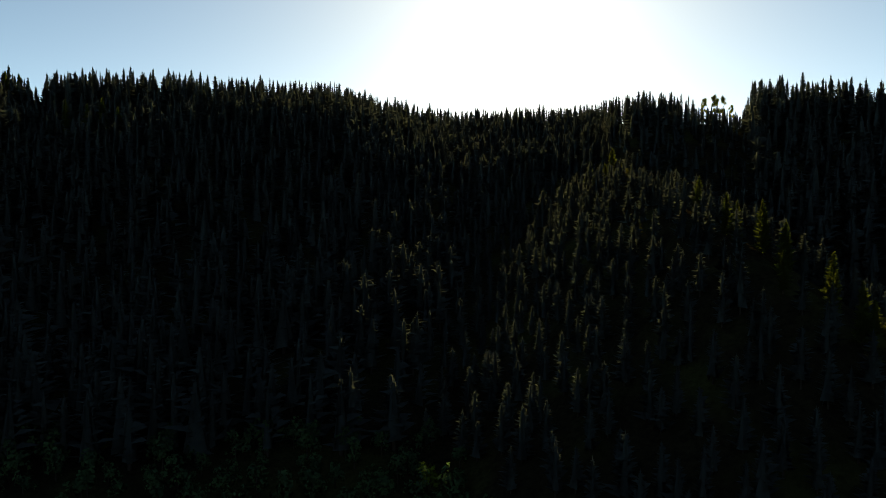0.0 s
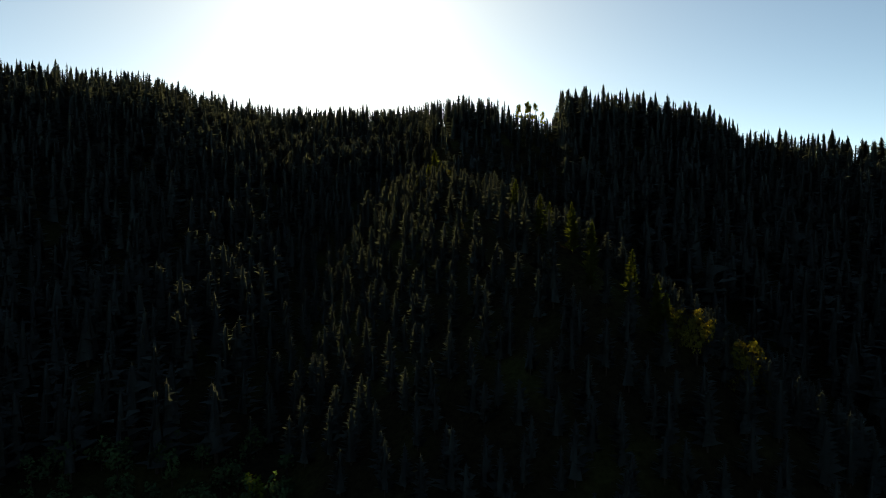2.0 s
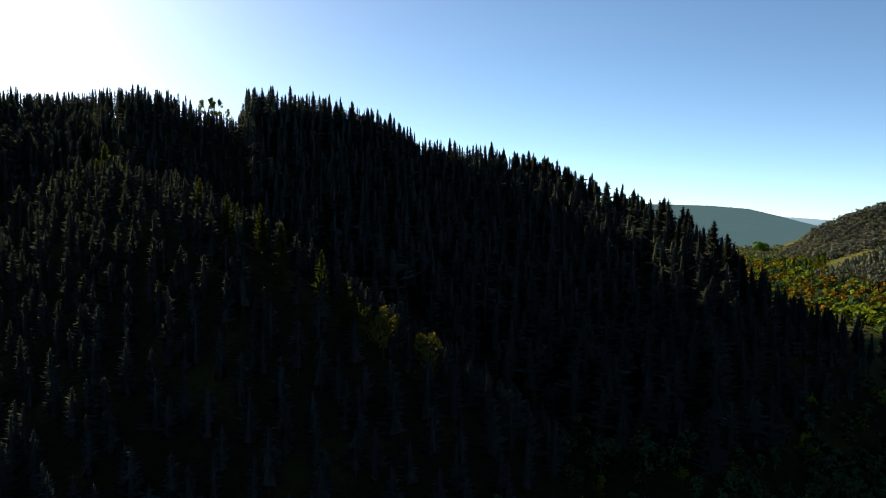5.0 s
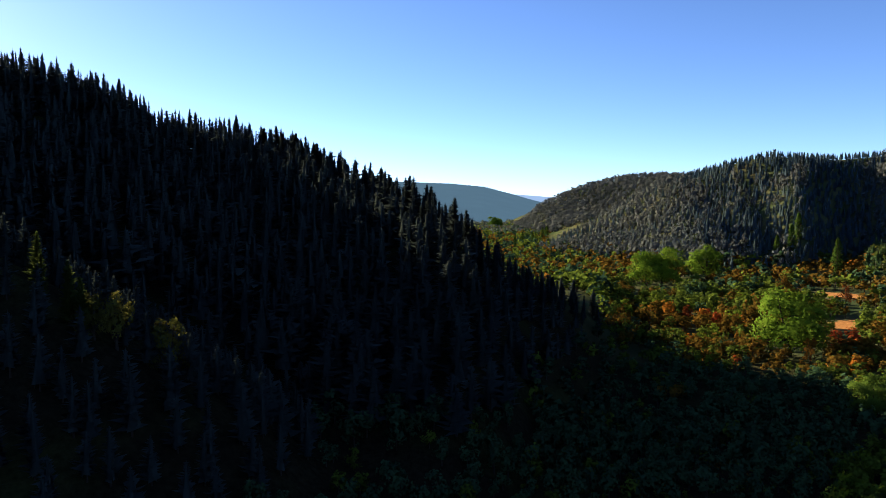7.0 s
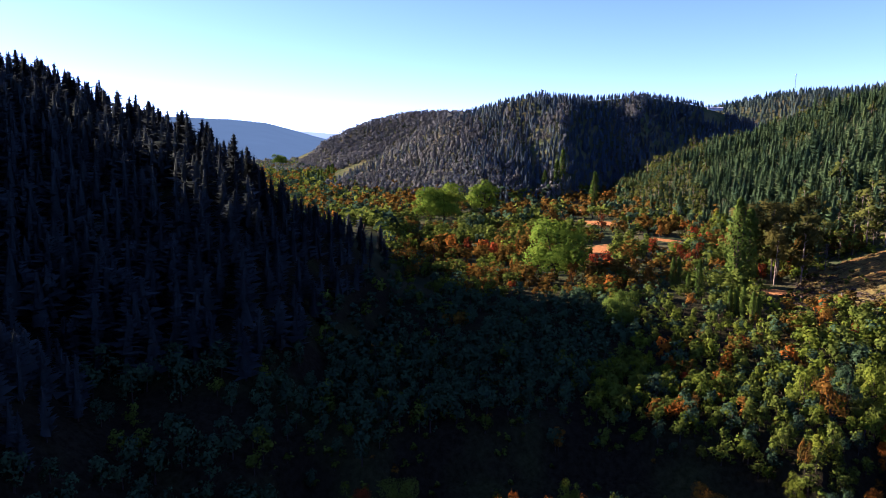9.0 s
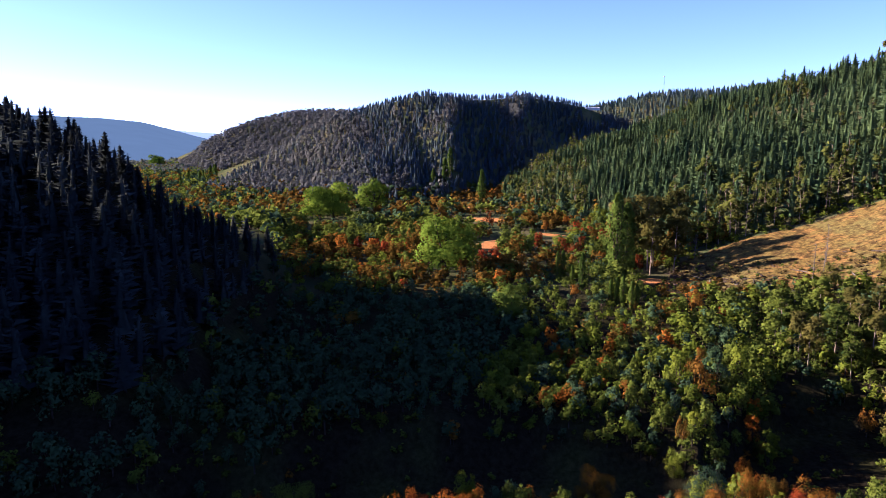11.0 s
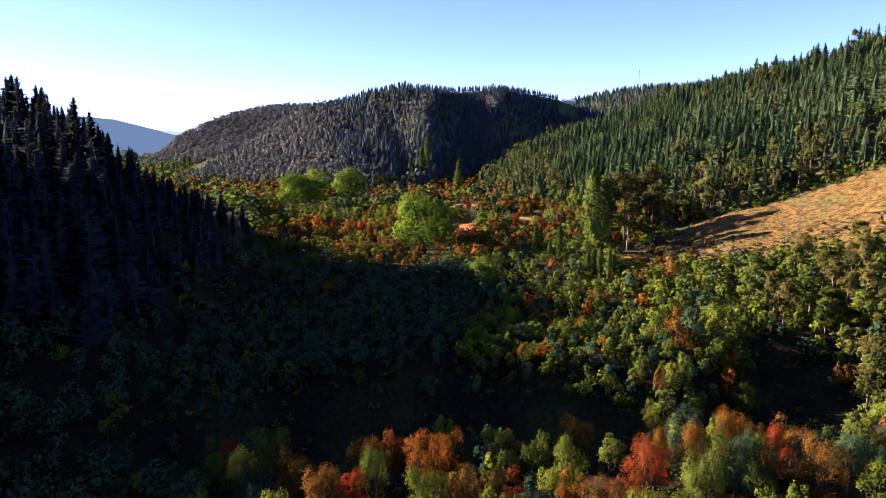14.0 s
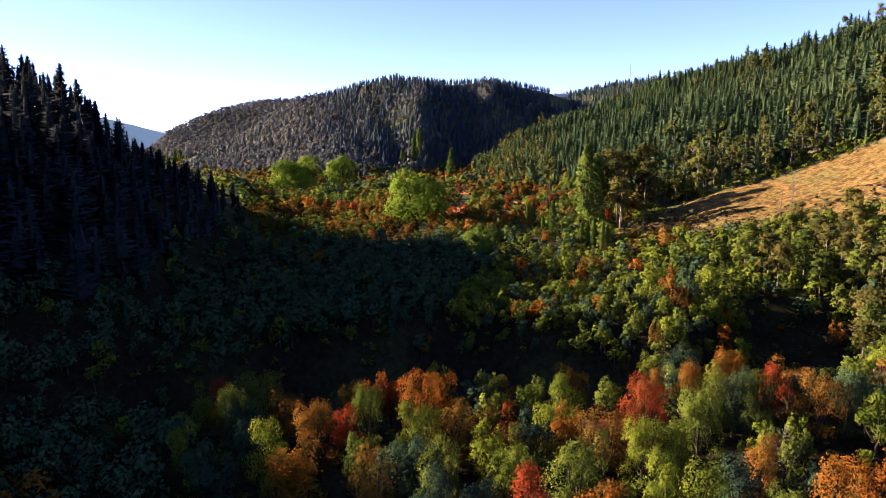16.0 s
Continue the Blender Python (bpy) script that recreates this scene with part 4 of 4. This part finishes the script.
for n, (tx, ty) in enumerate(BANK):
    low_tree(("olive", "yellow", "rust", "sage", "olive", "sage", "yellow")[n * 3 % 7], tx + rng.uniform(-1, 1), ty + rng.uniform(-1, 1), rng.uniform(8, 10) if tx > 148 else rng.uniform(4.4, 6.4), False)


def glade(x, y):
    """Open ground in and beside the dips dug for shade."""
    return (dip_distance(x, y) < 7) | (np.hypot(x - 79, y + 42) < 5.5) | (np.hypot((x - 142) / 17, (y + 67) / 9) < 1)


x, y = scatter(52, 172, -78, 62, 4.1, rng)
z, which, r, a = hill_pick(x, y)
keep = ((which == 0) | ((which == 1) & (z < 17))) & ~open_ground(x, y) & ~glade(x, y) & (r > 58)
for tx, ty, th in taken:
    keep &= np.hypot(x - tx, y - ty) > 0.42 * th + 1.2
x, y, r, a = x[keep], y[keep], r[keep], a[keep]
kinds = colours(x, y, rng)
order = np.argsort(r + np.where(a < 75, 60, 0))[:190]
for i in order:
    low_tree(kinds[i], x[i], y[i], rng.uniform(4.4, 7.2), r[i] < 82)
rest = np.ones(len(x), bool)
rest[order] = False
nx, ny = x[rest], y[rest]
# the dense sunny stand of shrubs beyond the shade dips
sx, sy = scatter(127, 172, -54, 4, 3.1, rng)
keep = ~glade(sx, sy) & ~open_ground(sx, sy) & (sy < 1.1 * (sx - 127)) & (rng.rand(len(sx)) < 0.8)
nx, ny = np.concatenate([nx, sx[keep]]), np.concatenate([ny, sy[keep]])

x, y = scatter(-130, 420, -190, 210, 4.6, rng)
z, which, r, a = hill_pick(x, y)
inner = ((x > 52) & (x < 172) & (y > -78) & (y < 62)) | glade(x, y)
for tx, ty, th in taken:
    inner |= np.hypot(x - tx, y - ty) < 0.42 * th + 1
low = (which == 0) | ((which == 1) & (z < 15)) | ((which == 4) & (z < 16) & (cut_slope(r, a) < 0.05)) | ((which == 7) & (z < 13))
keep = low & ~inner & ~open_ground(x, y) & (wave(x, y, 40, 61) > -1.25) & (r > 60) & ((rng.rand(len(x)) < np.where(r > 275, 0.5, 0.72)) | ((r < 275) & (a > 76))) & (a < 126) & (a > -45)
x, y = np.concatenate([x[keep], nx]), np.concatenate([y[keep], ny])
z = land(x, y)[0]
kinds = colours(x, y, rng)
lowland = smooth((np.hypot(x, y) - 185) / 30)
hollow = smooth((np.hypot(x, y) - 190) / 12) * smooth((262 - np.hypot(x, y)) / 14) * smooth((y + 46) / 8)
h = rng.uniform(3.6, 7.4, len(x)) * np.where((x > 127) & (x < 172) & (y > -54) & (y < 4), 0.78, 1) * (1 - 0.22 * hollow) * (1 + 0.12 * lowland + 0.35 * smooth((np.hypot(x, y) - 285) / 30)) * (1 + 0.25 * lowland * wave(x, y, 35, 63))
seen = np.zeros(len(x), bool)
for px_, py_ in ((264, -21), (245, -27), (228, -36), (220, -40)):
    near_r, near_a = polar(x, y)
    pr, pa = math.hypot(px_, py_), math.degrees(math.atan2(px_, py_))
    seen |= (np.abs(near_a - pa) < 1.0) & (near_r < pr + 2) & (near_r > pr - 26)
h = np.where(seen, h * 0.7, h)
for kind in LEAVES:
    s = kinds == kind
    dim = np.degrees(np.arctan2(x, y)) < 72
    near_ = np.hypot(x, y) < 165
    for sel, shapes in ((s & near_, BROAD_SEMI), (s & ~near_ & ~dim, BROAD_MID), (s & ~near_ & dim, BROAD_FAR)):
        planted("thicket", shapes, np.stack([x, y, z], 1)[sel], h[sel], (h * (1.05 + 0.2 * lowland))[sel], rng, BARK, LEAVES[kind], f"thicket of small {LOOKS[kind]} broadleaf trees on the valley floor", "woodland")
x, y = scatter(40, 175, -85, 70, 2.6, rng)
z, which, r, a = hill_pick(x, y)
keep = (which == 0) & (r > 50) & (a < 122) & (~glade(x, y) | (rng.rand(len(x)) < 0.3)) & (bare(x, y) < 0.2) & (rng.rand(len(x)) < 0.55)
h = rng.uniform(0.8, 2.2, len(x))
warm = rng.rand(len(x)) < 0.12
for sel, kind in ((keep & ~warm, "olive"), (keep & warm, "rust")):
    planted("undergrowth", BROAD_FAR, np.stack([x, y, z], 1)[sel], h[sel], h[sel] * 1.3, rng, BARK, LEAVES[kind], f"low {LOOKS[kind]} scrub between the trees", "scrub")
x, y = scatter(380, 1200, -160, 700, 9.0, rng)
z, which, r, a = hill_pick(x, y)
keep = ((which == 0) | (z < 12)) & ~open_ground(x, y) & (r > 410) & (a > 60) & (a < 110) & (r < 1300) & (wave(x, y, 60, 61) > -1.0)
x, y, z = x[keep], y[keep], z[keep]
kinds = colours(x, y, rng)
h = rng.uniform(5.5, 11.5, len(x))
for kind in LEAVES:
    s = kinds == kind
    planted("far_thicket", BROAD_FAR, np.stack([x, y, z], 1)[s], h[s], h[s] * 1.25, rng, BARK, LEAVES[kind], f"far thicket of {LOOKS[kind]} broadleaf trees", "woodland")

x, y = scatter(600, 1400, 300, 900, 12, rng)
z, which, r, a = hill_pick(x, y)
keep = ((which == 0) | (which == 5) | (z < 12)) & (r > 1000) & (r < 1420) & (a > 54) & (a < 70)
h = rng.uniform(6, 12, len(x))
planted("far_thicket", CLUMP_FAR, np.stack([x, y, z], 1)[keep], h[keep], h[keep] * 1.5, rng, BARK, SCRUB_FAR, "far haze-grey woods along the valley floor", "woodland")

# ---- single big trees ----
for n, (bx, by, bh, bw) in enumerate(BIG):
    kk = n % 3
    nursery.plant(("round", kk), bx, by, bh, bw, n * 1.3,
                  lambda: tree_thing("round_tree", ROUND_FINE[kk], BARK, LIME, "big round light green tree standing over the thicket", "tree", "round trees of the valley"))
POPLARS = [(577, 17, 28), (613, 50, 24), (630, 46.5, 25), (612, 60, 18), (271, -43, 33), (277, -47.5, 29), (264, -20.4, 9.3), (264.3, -22.4, 9.5), (245, -27.3, 11), (256, -25, 6),
           (728, 332, 17), (740, 325, 16), (752, 318, 18), (760, 330, 15), (775, 322, 17), (790, 330, 16), (640, 300, 14), (228, -34.7, 7.2), (228, -36.6, 7.8), (226.6, -38.3, 8.5), (220.6, -40, 8), (220.7, -41.5, 7.2)]
for n, (px_, py_, ph) in enumerate(POPLARS):
    kk = n % 3
    nursery.plant(("poplar", kk), px_, py_, ph * (1.25 if ph < 15 else 1), ph * 1.05, n * 1.7,
                  lambda: tree_thing("poplar_tree", POPLAR_FINE[kk], BARK, POPLAR, "slim green columnar poplar in the valley", "tree", "poplars"))
for n in range(46):
    aa, rr = (rng.uniform(110, 122), rng.uniform(176, 236)) if n % 3 else (rng.uniform(118.5, 123.5), rng.uniform(150, 180))
    px_, py_ = rr * math.sin(radians(aa)), rr * math.cos(radians(aa))
    kk = n % 3
    ph = rng.uniform(11, 17)
    if n % 2:
        nursery.plant(("green euca", kk), px_, py_, ph * 0.8, ph * 1.25, n * 1.1,
                      lambda: tree_thing("eucalyptus_tree", EUCA_FINE[kk], PALE_BARK, LEAVES["olive"], "young bushy eucalyptus with fresh green leaves", "tree", "eucalyptus by the valley side"))
        continue
    nursery.plant(("euca", kk), px_, py_, ph, ph * 1.3, n * 1.1,
                  lambda: tree_thing("eucalyptus_tree", EUCA_FINE[kk], PALE_BARK, EUCA, "slender eucalyptus with pale trunk and olive leaves", "tree", "eucalyptus by the valley side"))
for n in range(10):
    px_, py_, ph = 283 + 9 * (n % 4) + rng.uniform(-3, 3), -60 - 2.6 * (n - 5) + rng.uniform(-1, 1), rng.uniform(22, 31)
    kk = n % 3
    nursery.plant(("euca", kk), px_, py_, ph, ph * 1.3, n * 1.1,
                  lambda: tree_thing("eucalyptus_tree", EUCA_FINE[kk], PALE_BARK, EUCA, "slender eucalyptus with pale trunk and olive leaves", "tree", "eucalyptus by the valley side"))

for aa, rr, ph in ((-28, 338, 17), (-26.6, 335, 16), (-25.6, 340, 18), (-24.6, 333, 15), (-30.8, 415, 19), (-31.6, 410, 18)):
    kk = rng.randint(5)
    px_, py_ = rr * math.sin(radians(aa)), rr * math.cos(radians(aa))
    nursery.plant(("tip pine", kk), px_, py_, ph, ph * 1.1, rng.uniform(0, 6.28),
                  lambda: tree_thing("pine_tree", PINE_FINE[kk], BARK, PINE_TIPS, "pine standing out below the crest, coloured yellow-green as if sunlit", "tree", "pines along the ridge"))
for aa, rr, ph in ((33.9, 132, 11.5), (37.4, 128, 11), (32.4, 132, 9.5), (13.9, 268, 9), (14.4, 262, 8)):
    kk = rng.randint(3)
    px_, py_ = rr * math.sin(radians(aa)), rr * math.cos(radians(aa))
    nursery.plant(("gold", kk), px_, py_, ph, ph * 0.8, rng.uniform(0, 6.28),
                  lambda: tree_thing("golden_tree", BROAD_GOOD[kk], BARK, EUCA, "sunlit golden broadleaf tree on the dark spur", "tree", "golden trees on the spur"))

for aa, top_el in ((20.2, 9.3), (20.9, 9.5), (21.1, 9.1), (21.5, 9.25), (22.1, 8.7)):
    rr = float(along(aa, NEAR))
    px_, py_ = rr * math.sin(radians(aa)), rr * math.cos(radians(aa))
    ph = EYE_H + rr * math.tan(radians(top_el)) - float(land(px_, py_)[0])
    kk = rng.randint(3)
    nursery.plant(("ridge gum", kk), px_, py_, ph, ph * 0.75, aa * 7,
                  lambda: tree_thing("eucalyptus_tree", EUCA_FINE[kk], BARK, EUCA_OLIVE, "thin eucalyptus with a small head in the ridge's notch", "tree", "gums in the ridge notch"))

for aa, rows, top_el in ((116.4, SIDE, 6.2), (118.5, SIDE, 6.8)):
    rr = float(along(aa, rows))
    px_, py_ = rr * math.sin(radians(aa)), rr * math.cos(radians(aa))
    ph = EYE_H + rr * math.tan(radians(top_el)) - float(land(px_, py_)[0])
    kk = rng.randint(3)
    nursery.plant(("euca", kk), px_, py_, ph, ph * 1.3, aa * 7,
                  lambda: tree_thing("eucalyptus_tree", EUCA_FINE[kk], PALE_BARK, EUCA, "slender eucalyptus with pale trunk and olive leaves", "tree", "eucalyptus by the valley side"))

# ---- felled slope: scrub, stumps, logs and dead stems ----
x, y = scatter(180, 350, -250, -40, 2.4, rng)
r, a = polar(x, y)
z = land(x, y)[0]
inside = (cut_slope(r, a) > 0.5) & (a < 124)
tuft = inside & (rng.rand(len(x)) < 0.45)
h = rng.uniform(0.4, 1.2, len(x))
planted("dry_grass", CLUMP_FAR, np.stack([x, y, z - 0.1], 1)[tuft], h[tuft], h[tuft] * 2.2, rng, BARK, DRY, "tufts of dry straw-coloured grass on the felled slope", "grass")
scrub = inside & (rng.rand(len(x)) < 0.10 + 0.4 * (wave(x, y, 30, 71) > 0.2)) & (wave(x, y, 45, 73) > -0.7)
h = rng.uniform(0.6, 2.4, len(x))
planted("slope_scrub", BROAD_FAR, np.stack([x, y, z - 0.1], 1)[scrub], h[scrub], h[scrub] * 1.2, rng, BARK, LEAVES["olive"], "low olive scrub coming up on the felled slope", "scrub")


edge_r = np.interp(a, FELLED_A, FELLED_R)
rim_ = (np.abs(r - edge_r - 5) < 9) & (a > 103) & (a < 124) & (rng.rand(len(x)) < 0.55)
h = rng.uniform(1.6, 4.8, len(x))
planted("slope_scrub", BROAD_FAR, np.stack([x, y, z - 0.1], 1)[rim_], h[rim_], h[rim_] * 1.3, rng, BARK, LEAVES["yellow"], "bright green bushes along the top of the felled slope", "scrub")


def stick_shape(seed):
    """A few broken branches lying together, 1 unit long."""
    r0 = np.random.RandomState(seed)
    sticks = []
    for k in range(5):
        px0, py0, an = r0.uniform(-0.4, 0.4), r0.uniform(-0.25, 0.25), r0.normal() * 0.5
        ln = r0.uniform(0.2, 0.5)
        dx0, dy0 = ln * math.cos(an), ln * math.sin(an)
        sticks.append(tube([(px0 - dx0, py0 - dy0, r0.uniform(0, 0.12)), (px0 + dx0, py0 + dy0, r0.uniform(0.1, 0.45))], [0.07, 0.03], 3))
    return merge(sticks[:2]), merge(sticks[2:])


slash = inside & (rng.rand(len(x)) < 0.25 + 0.6 * (wave(x + y, y - x, 34, 75) > 0.15))
size = rng.uniform(1.6, 4.6, len(x))
planted("slash", [stick_shape(s) for s in range(5)], np.stack([x, y, z], 1)[slash], size[slash] * 0.6, size[slash], rng, BARK, GREY_BROWN, "broken branches and slash left on the felled slope", "debris")
dead = inside & (rng.rand(len(x)) < 0.22 + 0.6 * (wave(x, y, 22, 77) > 0.3))
h = rng.uniform(0.5, 1.7, len(x))
planted("slope_scrub", CLUMP_FAR, np.stack([x, y, z - 0.1], 1)[dead], h[dead], h[dead] * 2.4, rng, BARK, WITHERED, "withered brown bracken and brush on the felled slope", "scrub")


def log_mesh(seed):
    r0 = np.random.RandomState(seed)
    bend = r0.uniform(-0.04, 0.04, 2)
    parts = [tube([(-0.5, 0, 0), (0, bend[0], bend[1] + 0.02), (0.5, 0, 0.01)], [0.03, 0.026, 0.018], 6)]
    for k in range(3):
        u = r0.uniform(-0.3, 0.45)
        parts.append(tube([(u, 0, 0.01), (u + 0.06, r0.uniform(-0.12, 0.12), 0.10)], [0.009, 0.003], 4))
    return merge(parts)


log_count = 0
while log_count < 90:
    aa, rr = rng.uniform(103, 123), rng.uniform(252, 342)
    lx, ly = rr * math.sin(radians(aa)), rr * math.cos(radians(aa))
    if cut_slope(np.array(rr), np.array(aa)) < 0.6:
        continue
    kk = log_count % 3
    lz = float(land(lx, ly)[0])
    m = Matrix.Translation((lx, ly, lz + 0.12)) @ Matrix.Rotation(rng.uniform(0, 6.28), 4, 'Z')
    size = rng.uniform(3.5, 8)
    key = ("log", kk)
    if key not in nursery.first:
        me = quad_mesh("felled_log", *log_mesh(kk))
        me.materials.append(GREY_WOOD)
        ob = tagged(new("felled_log", me), "grey felled log lying on the bare slope", "log", "felled logs")
        nursery.first[key] = ob
    else:
        ob = copy_thing(nursery.first[key], m)
    ob.matrix_basis = m
    ob.scale = (size, size, size)
    log_count += 1


def bare_tree(seed, spread):
    """A leafless tree, 1 unit high."""
    r0 = np.random.RandomState(seed)
    trunk = tube([(0, 0, -0.04), (0.02, 0.01, 0.4), (0.0, 0.03, 0.95)], [0.013, 0.009, 0.002], 5)
    limbs = []
    for k in range(22):
        an, h0 = k * 2.4, 0.2 + 0.033 * k
        ln = spread * (1.05 - h0) * r0.uniform(0.6, 1.2)
        tip = (ln * math.cos(an), ln * math.sin(an), h0 + ln * r0.uniform(0.6, 1.1))
        mid = (tip[0] * 0.5, tip[1] * 0.5, h0 + (tip[2] - h0) * 0.4)
        limbs.append(merge([tube([(0.01, 0.01, h0), mid, tip], [0.005, 0.0035, 0.001], 4),
                            tube([mid, (tip[0] * 0.8 + 0.05, tip[1] * 0.8 - 0.04, tip[2] * 0.98)], [0.003, 0.001], 3)]))
    return trunk, limbs


SNAGS = [(81, -36, 8.0, 0.5), (80, -34.5, 6.5, 0.6), (76, -29.5, 7.0, 0.5), (242, -103, 14, 0.14), (246, -108, 12, 0.12), (254, -112, 15, 0.1), (293, -78, 12, 0.4)]
for n, (tx, ty, th, sp) in enumerate(SNAGS):
    top_ = tagged(new("dead_tree"), "leafless pale grey tree with bare branches", "tree", "dead trees")
    stem_, limbs_ = bare_tree(300 + n, sp)
    for part_name, shape in [("trunk", stem_)] + [("limb", limb_) for limb_ in limbs_]:
        me = quad_mesh(part_name, *shape)
        me.materials.append(GREY_WOOD)
        new(part_name, me).parent = top_
    top_.matrix_basis = pose(tx, ty, float(land(tx, ty)[0]) - 0.1, 0, 0, n * 50) @ Matrix.Diagonal((th, th, th, 1))


def box(bm, sx, sy, sz, cx, cy, cz):
    bmesh.ops.create_cube(bm, size=1, matrix=Matrix.Translation((cx, cy, cz)) @ Matrix.Diagonal((sx, sy, sz, 1)))


def part(name, bm, mat, parent):
    me = bpy.data.meshes.new(name)
    bm.to_mesh(me)
    bm.free()
    me.materials.append(mat)
    ob = new(name, me)
    ob.parent = parent
    return ob


# ---- a pale shed on the far saddle and a mast on the ridge ----
sx_, sy_ = SHED_PLACE
shed = tagged(new("shed"), "long low pale shed on the far saddle", "shed")
bm = bmesh.new()
box(bm, 7, 20, 3.2, 0, 0, 1.6)
part("wall", bm, SHED, shed)
bm = bmesh.new()
for sg in (-1, 1):
    bmesh.ops.create_cube(bm, size=1, matrix=Matrix.Translation((sg * 1.9, 0, 3.75)) @ Matrix.Rotation(sg * radians(14), 4, 'Y') @ Matrix.Diagonal((4.1, 21, 0.15, 1)))
part("roof", bm, SHED, shed)
shed.matrix_basis = pose(sx_, sy_, float(land(sx_, sy_)[0]), 0, 0, 12)
mx_, my_ = 1235 * math.sin(radians(102.2)), 1235 * math.cos(radians(102.2))
mast = tagged(new("mast"), "thin grey lattice mast on the wooded ridge", "mast")
bm = bmesh.new()
for k in range(3):
    box(bm, 0.16, 0.16, 34, 0.5 * math.cos(k * 2.09), 0.5 * math.sin(k * 2.09), 17)
for k in range(16):
    box(bm, 1.1, 0.1, 0.1, 0, 0, 1 + 2 * k)
part("pole", bm, GREY_WOOD, mast)
bm = bmesh.new()
box(bm, 1.2, 1.2, 1.6, 0, 0, 33)
part("antenna", bm, SHED, mast)
mast.matrix_basis = pose(mx_, my_, float(land(mx_, my_)[0]) - 0.2)

dx_, dy_, dh_, dw_ = DARK_ROUND
nursery.plant(("dark round", 0), dx_, dy_, dh_, dw_, 2.0,
              lambda: tree_thing("round_tree", ROUND_FINE[1], BARK, POPLAR, "round dark green tree half in the hill's shadow", "tree", "round trees of the valley"))
# broadleaf fringe along the foot of the side hill
for n in range(70):
    aa = rng.uniform(91, 111)
    rr = float(along(aa, SIDE_FOOT)) + rng.uniform(-6, 34)
    if cut_slope(np.array(rr), np.array(aa)) > 0.05 or (aa > 101 and rr < 312):
        continue
    px_, py_ = rr * math.sin(radians(aa)), rr * math.cos(radians(aa))
    kk, kind = n % 4, ("olive", "yellow", "sage", "rust")[rng.randint(4)]
    ph = rng.uniform(7, 12)
    nursery.plant((kind, kk, False, False), px_, py_, ph, ph * 0.95, n * 1.1,
                  lambda: tree_thing("broadleaf_tree", BROAD_GOOD[kk], BARK, LEAVES[kind], f"small {LOOKS[kind]} broadleaf tree in the valley thicket", "tree", "low trees of the valley"))
